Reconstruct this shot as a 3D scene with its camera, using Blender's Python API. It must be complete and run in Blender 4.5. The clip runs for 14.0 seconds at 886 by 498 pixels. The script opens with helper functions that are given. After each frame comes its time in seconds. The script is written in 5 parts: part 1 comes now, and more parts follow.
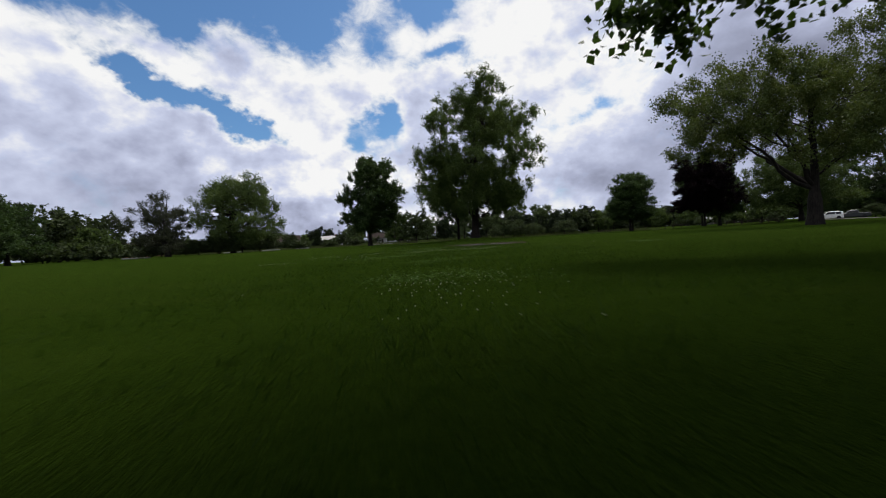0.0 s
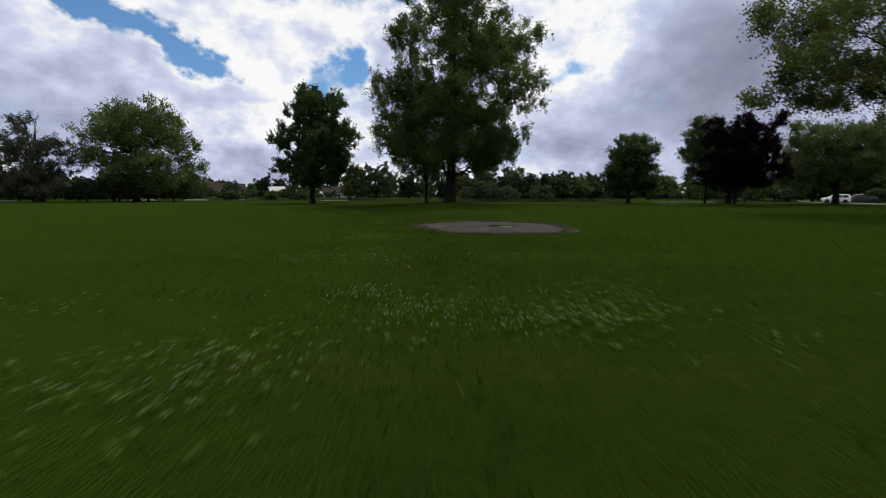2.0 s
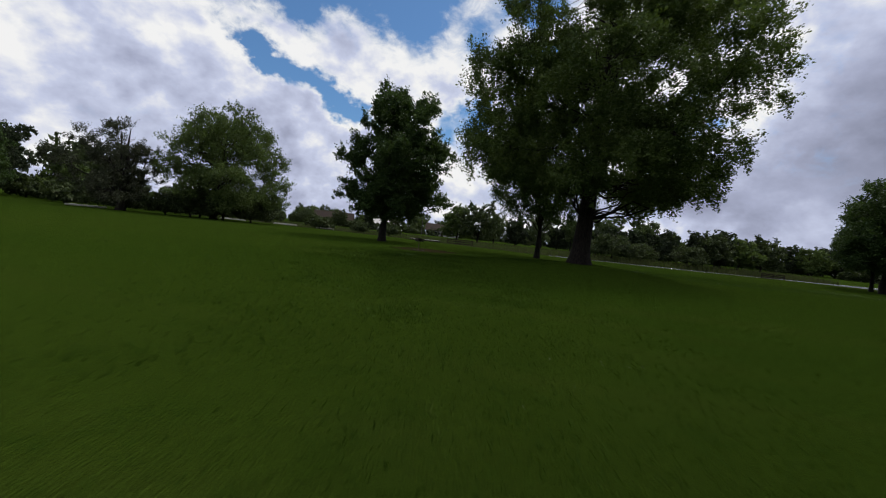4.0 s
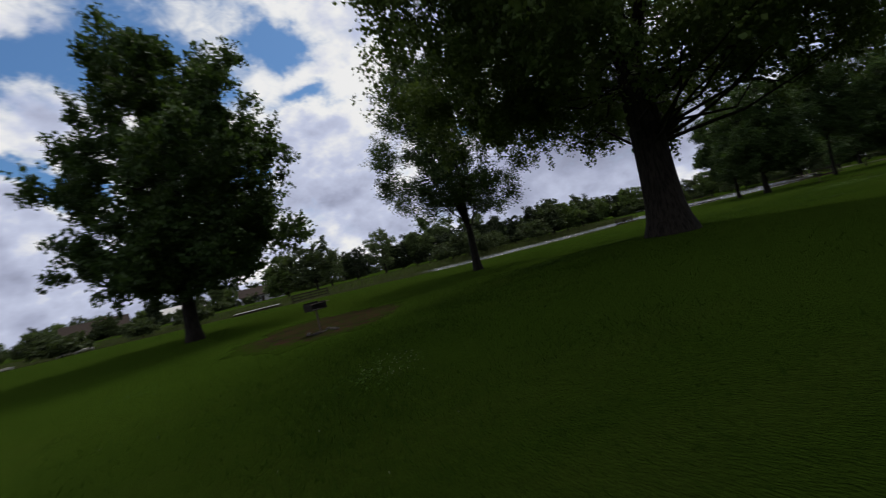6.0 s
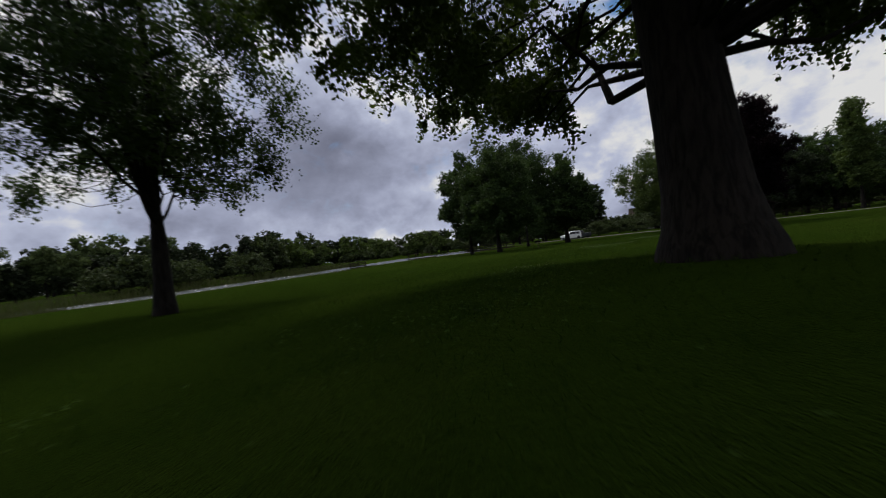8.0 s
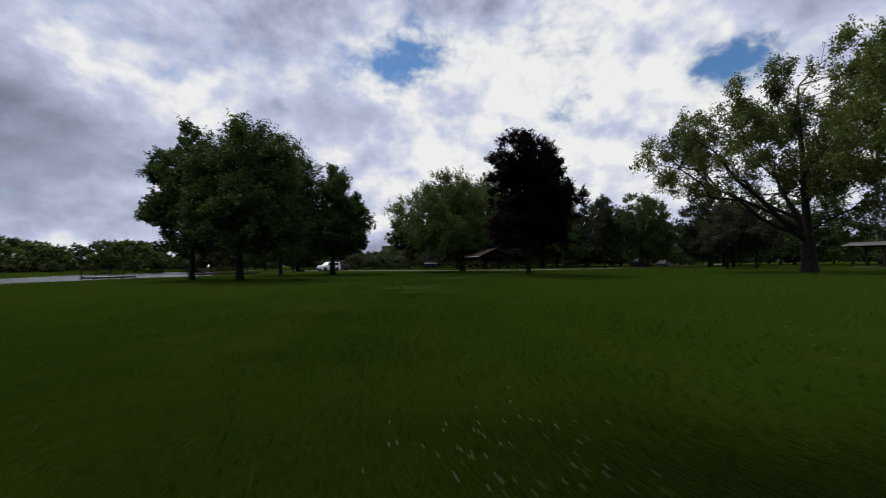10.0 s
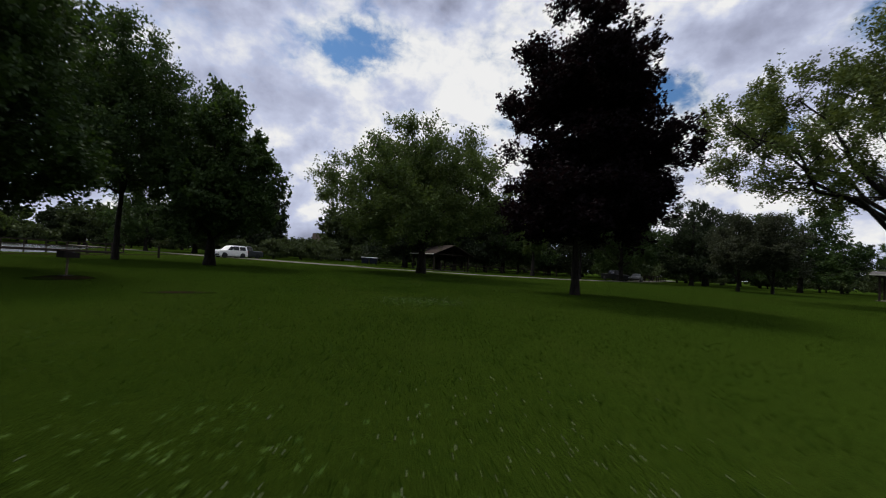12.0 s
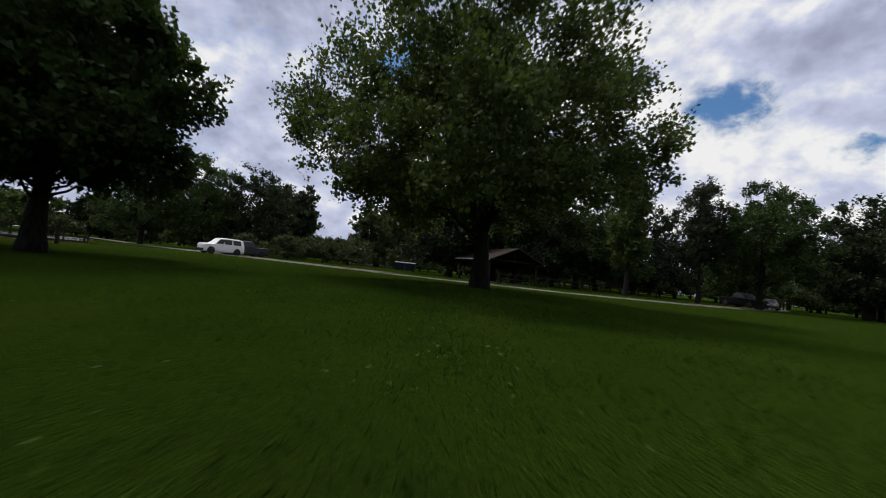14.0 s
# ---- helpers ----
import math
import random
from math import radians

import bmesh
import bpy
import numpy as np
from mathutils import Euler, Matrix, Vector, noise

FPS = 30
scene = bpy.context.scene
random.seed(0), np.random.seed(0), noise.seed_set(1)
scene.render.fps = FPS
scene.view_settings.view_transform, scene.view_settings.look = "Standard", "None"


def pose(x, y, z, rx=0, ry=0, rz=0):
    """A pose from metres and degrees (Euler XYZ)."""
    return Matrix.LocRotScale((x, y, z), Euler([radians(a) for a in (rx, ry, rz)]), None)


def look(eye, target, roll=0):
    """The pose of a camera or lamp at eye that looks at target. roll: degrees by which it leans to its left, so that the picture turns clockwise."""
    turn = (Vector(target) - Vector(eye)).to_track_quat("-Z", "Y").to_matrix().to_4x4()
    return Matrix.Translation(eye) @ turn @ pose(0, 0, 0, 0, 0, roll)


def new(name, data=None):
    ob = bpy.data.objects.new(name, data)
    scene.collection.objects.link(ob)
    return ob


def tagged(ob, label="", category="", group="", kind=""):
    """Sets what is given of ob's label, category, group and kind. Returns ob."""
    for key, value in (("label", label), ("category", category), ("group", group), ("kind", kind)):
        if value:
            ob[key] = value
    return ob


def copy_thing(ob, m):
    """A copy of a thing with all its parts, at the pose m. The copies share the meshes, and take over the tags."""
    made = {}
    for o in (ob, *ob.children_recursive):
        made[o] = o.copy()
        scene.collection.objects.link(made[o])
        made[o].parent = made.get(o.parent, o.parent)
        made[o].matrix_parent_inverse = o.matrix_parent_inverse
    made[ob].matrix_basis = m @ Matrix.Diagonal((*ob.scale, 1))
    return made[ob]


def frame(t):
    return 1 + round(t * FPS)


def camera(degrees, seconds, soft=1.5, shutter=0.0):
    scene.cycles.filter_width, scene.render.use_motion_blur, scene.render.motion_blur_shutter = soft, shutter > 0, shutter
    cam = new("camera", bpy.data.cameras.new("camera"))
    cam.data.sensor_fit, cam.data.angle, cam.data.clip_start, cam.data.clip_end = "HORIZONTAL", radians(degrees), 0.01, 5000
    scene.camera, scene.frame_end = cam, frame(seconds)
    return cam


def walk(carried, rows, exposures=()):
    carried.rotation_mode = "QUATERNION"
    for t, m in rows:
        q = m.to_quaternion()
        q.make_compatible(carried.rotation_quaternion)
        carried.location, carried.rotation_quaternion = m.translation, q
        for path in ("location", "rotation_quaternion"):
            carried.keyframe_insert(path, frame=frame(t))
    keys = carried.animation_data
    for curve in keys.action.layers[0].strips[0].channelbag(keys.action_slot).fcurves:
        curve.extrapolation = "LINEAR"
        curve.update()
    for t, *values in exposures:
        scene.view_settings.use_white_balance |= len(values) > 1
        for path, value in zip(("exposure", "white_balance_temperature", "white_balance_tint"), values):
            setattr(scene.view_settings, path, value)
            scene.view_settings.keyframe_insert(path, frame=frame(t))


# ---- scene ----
cam = camera(95.0, 14.0, soft=1.1, shutter=0.25)
EXPOSURES = [(0.0, -0.05), (2.0, 0.0), (3.0, -0.1), (5.5, -0.1), (6.6, -0.35), (7.6, -0.42), (8.5, -0.38), (9.0, -0.2), (11.5, -0.15), (14.0, -0.15)]
PATH = [
    (0, (0.000, 0.000, 0.566), (-0.000, 1.999, 0.515), -3.24),
    (0.5, (-0.447, 3.422, 0.726), (-0.299, 5.413, 0.599), -3.15),
    (1, (-0.455, 6.992, 0.891), (-0.239, 8.968, 0.674), -3.00),
    (1.5, (-0.312, 10.423, 1.007), (-0.083, 12.386, 0.704), -2.78),
    (2, (0.050, 14.174, 1.035), (0.230, 16.149, 0.778), 0.17),
    (2.3, (0.130, 16.629, 1.086), (0.249, 18.618, 0.909), 3.27),
    (2.5, (0.497, 18.438, 1.123), (0.535, 20.432, 0.971), 5.21),
    (3, (0.697, 23.203, 1.248), (0.550, 25.193, 1.101), 8.47),
    (3.2, (1.045, 24.903, 1.367), (0.816, 26.884, 1.211), 9.21),
    (5.3, (-3.172, 43.412, 1.330), (-3.475, 45.385, 1.430), 0.11),
    (5.5, (-4.182, 45.151, 1.319), (-4.276, 47.145, 1.412), -3.75),
    (6, (-5.437, 48.209, 1.366), (-4.898, 50.135, 1.395), -13.28),
    (6.5, (-5.975, 51.063, 1.356), (-5.024, 52.822, 1.325), -13.46),
    (7, (-5.294, 53.811, 1.182), (-4.141, 55.445, 1.192), -8.46),
    (7.5, (-4.400, 56.260, 1.010), (-2.950, 57.640, 1.007), -7.60),
    (8, (-1.923, 58.422, 0.918), (-0.279, 59.561, 0.921), -6.50),
    (8.5, (0.550, 60.220, 0.708), (2.345, 61.103, 0.721), -3.95),
    (9, (2.809, 61.483, 0.852), (4.711, 62.101, 0.885), -1.66),
    (9.2, (3.723, 61.944, 0.883), (5.661, 62.434, 0.931), -1.11),
    (11.3, (17.376, 65.072, 1.093), (19.324, 64.626, 1.151), -0.48),
    (11.5, (19.153, 65.006, 1.072), (21.110, 64.600, 1.134), 1.08),
    (12, (23.179, 64.607, 1.112), (25.154, 64.296, 1.180), 3.62),
    (12.5, (27.017, 64.283, 0.942), (28.997, 64.011, 1.020), 4.16),
    (13, (30.920, 63.929, 0.869), (32.903, 63.682, 0.952), 3.65),
    (13.5, (34.791, 63.713, 0.908), (36.782, 63.543, 0.993), 4.15),
    (14, (38.701, 63.506, 0.734), (40.696, 63.420, 0.837), 5.92),
]
walk(cam, [(t, look(eye, target, roll)) for t, eye, target, roll in PATH], EXPOSURES)

# ---- world, sun ----
SUN_AZ, SUN_EL = radians(40), radians(63)
world = bpy.data.worlds.new("sky")
scene.world = world
world.use_nodes = True


class Nodes:
    """Short hand for building node trees."""

    def __init__(self, tree):
        self.tree = tree
        tree.nodes.clear()

    def add(self, kind):
        return self.tree.nodes.new(kind)

    def link(self, a, b):
        self.tree.links.new(a, b)

    def put(self, socket, value):
        if isinstance(value, bpy.types.NodeSocket):
            self.link(value, socket)
        else:
            socket.default_value = value

    def math(self, op, a, b=0.0, c=None, clamp=False):
        node = self.add("ShaderNodeMath")
        node.operation, node.use_clamp = op, clamp
        self.put(node.inputs[0], a)
        self.put(node.inputs[1], b)
        if c is not None:
            self.put(node.inputs[2], c)
        return node.outputs[0]

    def smooth(self, x, lo, hi, a=0.0, b=1.0):
        node = self.add("ShaderNodeMapRange")
        node.interpolation_type = "SMOOTHSTEP"
        for n, v in enumerate((x, lo, hi, a, b)):
            self.put(node.inputs[n], v)
        return node.outputs[0]

    def noise(self, vector, scale, detail=4.0, rough=0.55, warp=0.0):
        node = self.add("ShaderNodeTexNoise")
        self.put(node.inputs["Vector"], vector)
        node.inputs["Scale"].default_value = scale
        node.inputs["Detail"].default_value = detail
        node.inputs["Roughness"].default_value = rough
        node.inputs["Distortion"].default_value = warp
        return node.outputs[0]

    def mix(self, fac, a, b, blend="MIX"):
        node = self.add("ShaderNodeMix")
        node.data_type, node.blend_type = "RGBA", blend
        self.put(node.inputs[0], fac)
        self.put(node.inputs[6], a if isinstance(a, bpy.types.NodeSocket) else (*a, 1))
        self.put(node.inputs[7], b if isinstance(b, bpy.types.NodeSocket) else (*b, 1))
        return node.outputs[2]


def blobs(n, where, table):
    """Sum of soft ellipses on the sky: bearing, height, half width, half height, tilt, strength."""
    total = 0.0
    for az, el, wide, tall, tilt, much in table:
        local = n.add("ShaderNodeMapping")
        local.vector_type = "TEXTURE"
        local.inputs["Location"].default_value = (az, el, 0)
        local.inputs["Rotation"].default_value = (0, 0, radians(tilt))
        local.inputs["Scale"].default_value = (wide, tall, 1)
        n.link(where, local.inputs[0])
        square = n.add("ShaderNodeVectorMath")
        square.operation = "DOT_PRODUCT"
        n.link(local.outputs[0], square.inputs[0])
        n.link(local.outputs[0], square.inputs[1])
        total = n.math("MULTIPLY_ADD", n.math("POWER", 0.3679, square.outputs["Value"]), much, total)
    return total


def vector(n, op, a, b):
    node = n.add("ShaderNodeVectorMath")
    node.operation = op
    n.link(a, node.inputs[0])
    if isinstance(b, bpy.types.NodeSocket):
        n.link(b, node.inputs[1])
    elif op == "SCALE":
        node.inputs["Scale"].default_value = b
    else:
        node.inputs[1].default_value = b
    return node.outputs[0]


def heap(n, place):
    """Heaped cloud: soft noise with rounded heads of two sizes on it."""
    shift = n.add("ShaderNodeTexNoise")
    shift.inputs["Scale"].default_value, shift.inputs["Detail"].default_value = 3.5, 3.0
    n.link(place, shift.inputs["Vector"])
    bent = vector(n, "ADD", place, vector(n, "SCALE", shift.outputs["Color"], 0.16))
    total = n.math("MULTIPLY", n.noise(place, 1.5, 7.0, 0.55), 0.72)
    for scale, much in ((3.2, 0.20), (8.5, 0.11)):
        cells = n.add("ShaderNodeTexVoronoi")
        cells.feature, cells.normalize = "SMOOTH_F1", True
        n.link(bent, cells.inputs["Vector"])
        cells.inputs["Scale"].default_value, cells.inputs["Detail"].default_value, cells.inputs["Roughness"].default_value = scale, 2.0, 0.55
        cells.inputs["Smoothness"].default_value = 0.3
        total = n.math("MULTIPLY_ADD", n.math("SUBTRACT", 0.72, cells.outputs["Distance"]), much, total)
    return total


def build_sky():
    n = Nodes(world.node_tree)
    way = n.add("ShaderNodeTexCoord").outputs["Generated"]
    split = n.add("ShaderNodeSeparateXYZ")
    n.link(way, split.inputs[0])
    x, y, z = split.outputs
    azimuth = n.math("MULTIPLY", n.math("ARCTAN2", x, y), 57.2958)
    height = n.math("MULTIPLY", n.math("ARCSINE", z), 57.2958)
    place = vector(n, "MULTIPLY", way, (2.0, 2.0, 2.8))
    puff = heap(n, place)
    above = heap(n, vector(n, "ADD", place, (0.02, 0.03, 0.12)))
    sway = n.add("ShaderNodeTexNoise")
    sway.inputs["Scale"].default_value, sway.inputs["Detail"].default_value, sway.inputs["Roughness"].default_value = 3.5, 5.0, 0.6
    n.link(place, sway.inputs["Vector"])
    drift = vector(n, "MULTIPLY", vector(n, "SUBTRACT", sway.outputs["Color"], (0.5, 0.5, 0.5)), (13.0, 9.0, 0.0))
    where = n.add("ShaderNodeCombineXYZ")
    n.link(azimuth, where.inputs[0])
    n.link(height, where.inputs[1])
    where = vector(n, "ADD", where.outputs[0], drift)
    gap, gloom = blobs(n, where, BLUE), blobs(n, where, GLOOM)
    wisp = n.noise(place, 13.0, 6.0, 0.62, 0.5)
    mass = n.noise(place, 0.9, 3.0, 0.5)
    cover = n.math("ADD", n.math("MULTIPLY", puff, 0.80), n.math("MULTIPLY", wisp, 0.24))
    cover = n.math("SUBTRACT", n.math("ADD", cover, 0.08), n.math("MULTIPLY", gap, 0.40))
    dense = n.smooth(cover, 0.35, 0.56)
    thick = n.smooth(cover, 0.44, 0.66)
    relief = n.math("MULTIPLY", n.math("SUBTRACT", puff, above), 2.9)
    calm = n.math("SUBTRACT", 1.0, n.math("MULTIPLY", n.math("MINIMUM", n.math("MAXIMUM", gloom, 0.0), 1.0), 0.75))
    body = n.math("ADD", n.math("MULTIPLY", thick, calm), n.math("MULTIPLY", n.math("SUBTRACT", 1.0, calm), 0.6))
    lit = n.math("ADD", n.math("SUBTRACT", 1.04, n.math("MULTIPLY", body, 0.28)), n.math("MULTIPLY", relief, calm))
    lit = n.math("ADD", lit, n.math("MULTIPLY", n.math("SUBTRACT", mass, 0.5), 0.45))
    lit = n.math("ADD", lit, n.math("MULTIPLY", n.math("SUBTRACT", wisp, 0.5), n.math("MULTIPLY", calm, 0.22)))
    lit = n.math("SUBTRACT", lit, n.math("MULTIPLY", gloom, 0.42))
    ramp = n.add("ShaderNodeValToRGB")
    n.link(lit, ramp.inputs[0])
    points = ramp.color_ramp.elements
    for at, colour in ((0.10, (0.125, 0.137, 0.19)), (0.36, (0.235, 0.252, 0.345)), (0.62, (0.44, 0.475, 0.64)), (0.82, (0.63, 0.68, 0.87)), (1.0, (0.90, 0.95, 1.16))):
        e = points.new(at)
        e.color = (*colour, 1)
    points.remove(points[0])
    points.remove(points[-1])
    sky = n.add("ShaderNodeTexSky")
    sky.sky_type, sky.sun_disc, sky.sun_elevation, sky.sun_rotation = "NISHITA", False, SUN_EL, SUN_AZ
    air = n.mix(1.0, sky.outputs[0], (SKY_GAIN * 0.60, SKY_GAIN * 0.90, SKY_GAIN * 1.15), "MULTIPLY")
    haze = n.smooth(height, 0.0, 14.0, 1.0, 0.0)
    air = n.mix(n.math("MULTIPLY", haze, 0.7), air, (0.55, 0.62, 0.74))
    colour = n.mix(dense, air, ramp.outputs[0])
    back = n.add("ShaderNodeBackground")
    n.link(colour, back.inputs[0])
    back.inputs[1].default_value = SKY_STRENGTH
    n.link(back.outputs[0], n.add("ShaderNodeOutputWorld").inputs[0])


SKY_GAIN, SKY_STRENGTH = 0.104, 0.95
# openings in the cloud, and its thick grey (below nought: its bright) masses
BLUE = [(-31, 27, 8, 3.0, 10, 1.0), (-46, 26, 6, 1.6, 0, 0.8), (-17, 28, 6, 5, 0, 1.0), (-6, 25, 4, 3, 20, 0.5), (-36, 19.3, 4, 1.3, -25, 0.85), (-29, 17.2, 5, 1.5, -22, 0.95), (-23, 15, 3, 1.3, -20, 0.75),
        (-8, 16, 3, 2.8, 20, 0.95), (-12, 13, 2, 2, 0, 0.5), (3, 24, 4, 1.4, 0, 0.65), (-1, 30, 5, 2.5, 0, 0.7), (20, 16, 3.5, 1.6, 0, 0.5), (-20, 38, 16, 5, 0, 0.8),
        (108, 21, 3, 2.4, 0, 0.3), (86, 27, 6, 2.6, -5, 0.6), (126, 22, 4.5, 2.8, 0, 0.6), (147, 25, 5, 2, 0, 0.7), (139, 16, 3, 1.5, 0, 0.5)]
GLOOM = [(36, 8.5, 16, 4.5, 0, 0.65), (38, 16, 8, 7, 0, 0.95), (47, 14, 9, 3, 0, 0.5), (67, 17, 5, 5, 0, 0.15), (78, 20, 6.5, 3.6, 0, 0.7), (97, 26, 12, 6, 0, -0.3), (64, 26, 9, 4, 0, 0.2), (24, 7, 6, 3, 0, 0.4), (135, 26, 7, 3.5, 0, 0.55),
         (-42, 7, 10, 3, 0, 0.4), (-44, 20, 4, 1.5, 0, 0.3), (26, 19, 3, 5, 0, -0.4), (50, 20.5, 4, 2, 0, -0.35), (58, 20, 3, 3, 0, -0.3), (100, 22, 12, 7, 0, -0.32), (121, 19, 5, 4, 0, -0.3), (18, 9, 5, 5, 0, -0.3), (66, 30, 8, 3, 0, -0.3)]
build_sky()

sun = new("sun", bpy.data.lights.new("sun", "SUN"))
sun.data.energy, sun.data.angle, sun.data.color = 3.4, radians(15), (1.0, 0.96, 0.88)
sun.matrix_world = look((math.sin(SUN_AZ) * math.cos(SUN_EL) * 200, math.cos(SUN_AZ) * math.cos(SUN_EL) * 200, math.sin(SUN_EL) * 200), (0, 0, 0))


# ---- materials ----
def material(name, build):
    mat = bpy.data.materials.new(name)
    mat.use_nodes = True
    n = Nodes(mat.node_tree)
    shader = build(n)
    n.link(shader, n.add("ShaderNodeOutputMaterial").inputs[0])
    return mat


def principled(n, colour, rough=0.7, bump=None, bump_height=0.01, metal=0.0, gloss=0.3):
    p = n.add("ShaderNodeBsdfPrincipled")
    n.put(p.inputs["Base Color"], colour if isinstance(colour, bpy.types.NodeSocket) else (*colour, 1))
    n.put(p.inputs["Roughness"], rough)
    p.inputs["Metallic"].default_value = metal
    p.inputs["Specular IOR Level"].default_value = gloss
    if bump is not None:
        b = n.add("ShaderNodeBump")
        b.inputs["Distance"].default_value = bump_height
        b.inputs["Strength"].default_value = 1.0
        n.link(bump, b.inputs["Height"])
        n.link(b.outputs[0], p.inputs["Normal"])
    return p.outputs[0]


def leaf_material(name, dark, light, through_colour, spread=1.0, gloss=0.18):
    def build(n):
        pick = n.add("ShaderNodeNewGeometry").outputs["Random Per Island"]
        place = n.add("ShaderNodeTexCoord").outputs["Object"]
        clump = n.noise(place, 0.55, 3.0)
        f = n.math("ADD", n.math("MULTIPLY", pick, 0.55 * spread), n.math("MULTIPLY", n.smooth(clump, 0.35, 0.65), 0.45))
        colour = n.mix(f, dark, light)
        p = principled(n, colour, 0.62, gloss=gloss)
        t = n.add("ShaderNodeBsdfTranslucent")
        n.link(n.mix(f, tuple(0.7 * c for c in through_colour), through_colour), t.inputs[0])
        m = n.add("ShaderNodeMixShader")
        m.inputs[0].default_value = 0.3
        n.link(p, m.inputs[1])
        n.link(t.outputs[0], m.inputs[2])
        return m.outputs[0]
    return material(name, build)


def bark_material(name, dark, light):
    def build(n):
        place = n.add("ShaderNodeTexCoord").outputs["Object"]
        tall = n.add("ShaderNodeMapping")
        tall.inputs["Scale"].default_value = (1, 1, 0.16)
        n.link(place, tall.inputs[0])
        ridge = n.noise(tall.outputs[0], 14.0, 5.0, 0.6, 0.6)
        stain = n.noise(place, 1.3, 3.0)
        colour = n.mix(n.smooth(ridge, 0.36, 0.62), dark, light)
        colour = n.mix(n.math("MULTIPLY", n.smooth(stain, 0.45, 0.7), 0.4), colour, tuple(0.55 * c for c in dark))
        return principled(n, colour, 0.9, ridge, 0.05, gloss=0.15)
    return material(name, build)


def plain(name, colour, rough=0.6, metal=0.0, vary=0.25, scale=6.0, gloss=0.3):
    def build(n):
        place = n.add("ShaderNodeTexCoord").outputs["Object"]
        a, b = n.noise(place, scale, 5.0), n.noise(place, scale * 7, 3.0)
        f = n.math("ADD", n.math("MULTIPLY", n.smooth(a, 0.3, 0.7), 0.7), n.math("MULTIPLY", b, 0.3))
        c = n.mix(f, tuple(v * (1 - vary) for v in colour), tuple(min(1, v * (1 + vary)) for v in colour))
        return principled(n, c, n.math("ADD", n.math("MULTIPLY", a, 0.2), rough - 0.1), b, 0.004, metal, gloss)
    return material(name, build)


def build_grass(n):
    place = n.add("ShaderNodeTexCoord").outputs["Object"]
    wide, mid, fine = n.noise(place, 0.05, 4.0), n.noise(place, 0.35, 5.0, 0.6), n.noise(place, 6.0, 5.0, 0.65)
    speck = n.noise(place, 45.0, 3.0, 0.6)
    long = n.add("ShaderNodeMapping")
    long.inputs["Scale"].default_value = (0.10, 0.55, 1.0)
    long.inputs["Rotation"].default_value = (0, 0, 0.25)
    n.link(place, long.inputs[0])
    streak = n.noise(long.outputs[0], 1.0, 4.0, 0.6)
    tuft = n.noise(place, 1.6, 4.0, 0.62, 0.4)
    colour = n.mix(n.smooth(mid, 0.32, 0.68), (0.0040, 0.0087, 0.0009), (0.0070, 0.0130, 0.0015))
    colour = n.mix(n.smooth(wide, 0.40, 0.62), colour, (0.0087, 0.0137, 0.0018))
    colour = n.mix(n.math("MULTIPLY", n.smooth(streak, 0.50, 0.66), 0.8), colour, (0.0122, 0.0164, 0.0029))
    colour = n.mix(n.math("MULTIPLY", n.smooth(tuft, 0.52, 0.66), 0.45), colour, (0.0029, 0.0071, 0.0009))
    colour = n.mix(n.math("MULTIPLY", n.smooth(fine, 0.4, 0.7), 0.3), colour, (0.0031, 0.0076, 0.0009))
    colour = n.mix(n.math("MULTIPLY", n.smooth(speck, 0.52, 0.72), 0.45), colour, (0.0107, 0.0164, 0.0024))
    shader = principled(n, colour, 0.9, n.math("ADD", speck, n.math("MULTIPLY", fine, 0.8)), 0.05, gloss=0.0)
    # fine blade tips catch the light along the surface
    shader.node.inputs["Sheen Weight"].default_value = 0.2
    shader.node.inputs["Sheen Roughness"].default_value = 0.42
    shader.node.inputs["Sheen Tint"].default_value = (0.34, 0.60, 0.07, 1)
    return shader


def build_blade(n):
    pick = n.add("ShaderNodeNewGeometry").outputs["Random Per Island"]
    place = n.add("ShaderNodeTexCoord").outputs["Object"]
    mid = n.noise(place, 0.35, 5.0, 0.6)
    colour = n.mix(pick, (0.0165, 0.0389, 0.0031), (0.0389, 0.0706, 0.0068))
    colour = n.mix(n.math("MULTIPLY", n.smooth(mid, 0.35, 0.65), 0.4), colour, (0.0333, 0.0624, 0.0056))
    tuft, patch = n.noise(place, 1.6, 4.0, 0.62, 0.4), n.noise(place, 0.7, 4.0, 0.6, 0.3)
    colour = n.mix(n.math("MULTIPLY", n.smooth(tuft, 0.50, 0.64), 0.35), colour, (0.0102, 0.0248, 0.0023))
    colour = n.mix(n.math("MULTIPLY", n.smooth(patch, 0.54, 0.68), 0.6), colour, (0.0545, 0.0841, 0.0117))
    t = n.add("ShaderNodeBsdfTranslucent")
    n.link(colour, t.inputs[0])
    m = n.add("ShaderNodeMixShader")
    m.inputs[0].default_value = 0.4
    n.link(principled(n, colour, 0.75, gloss=0.03), m.inputs[1])
    n.link(t.outputs[0], m.inputs[2])
    return m.outputs[0]


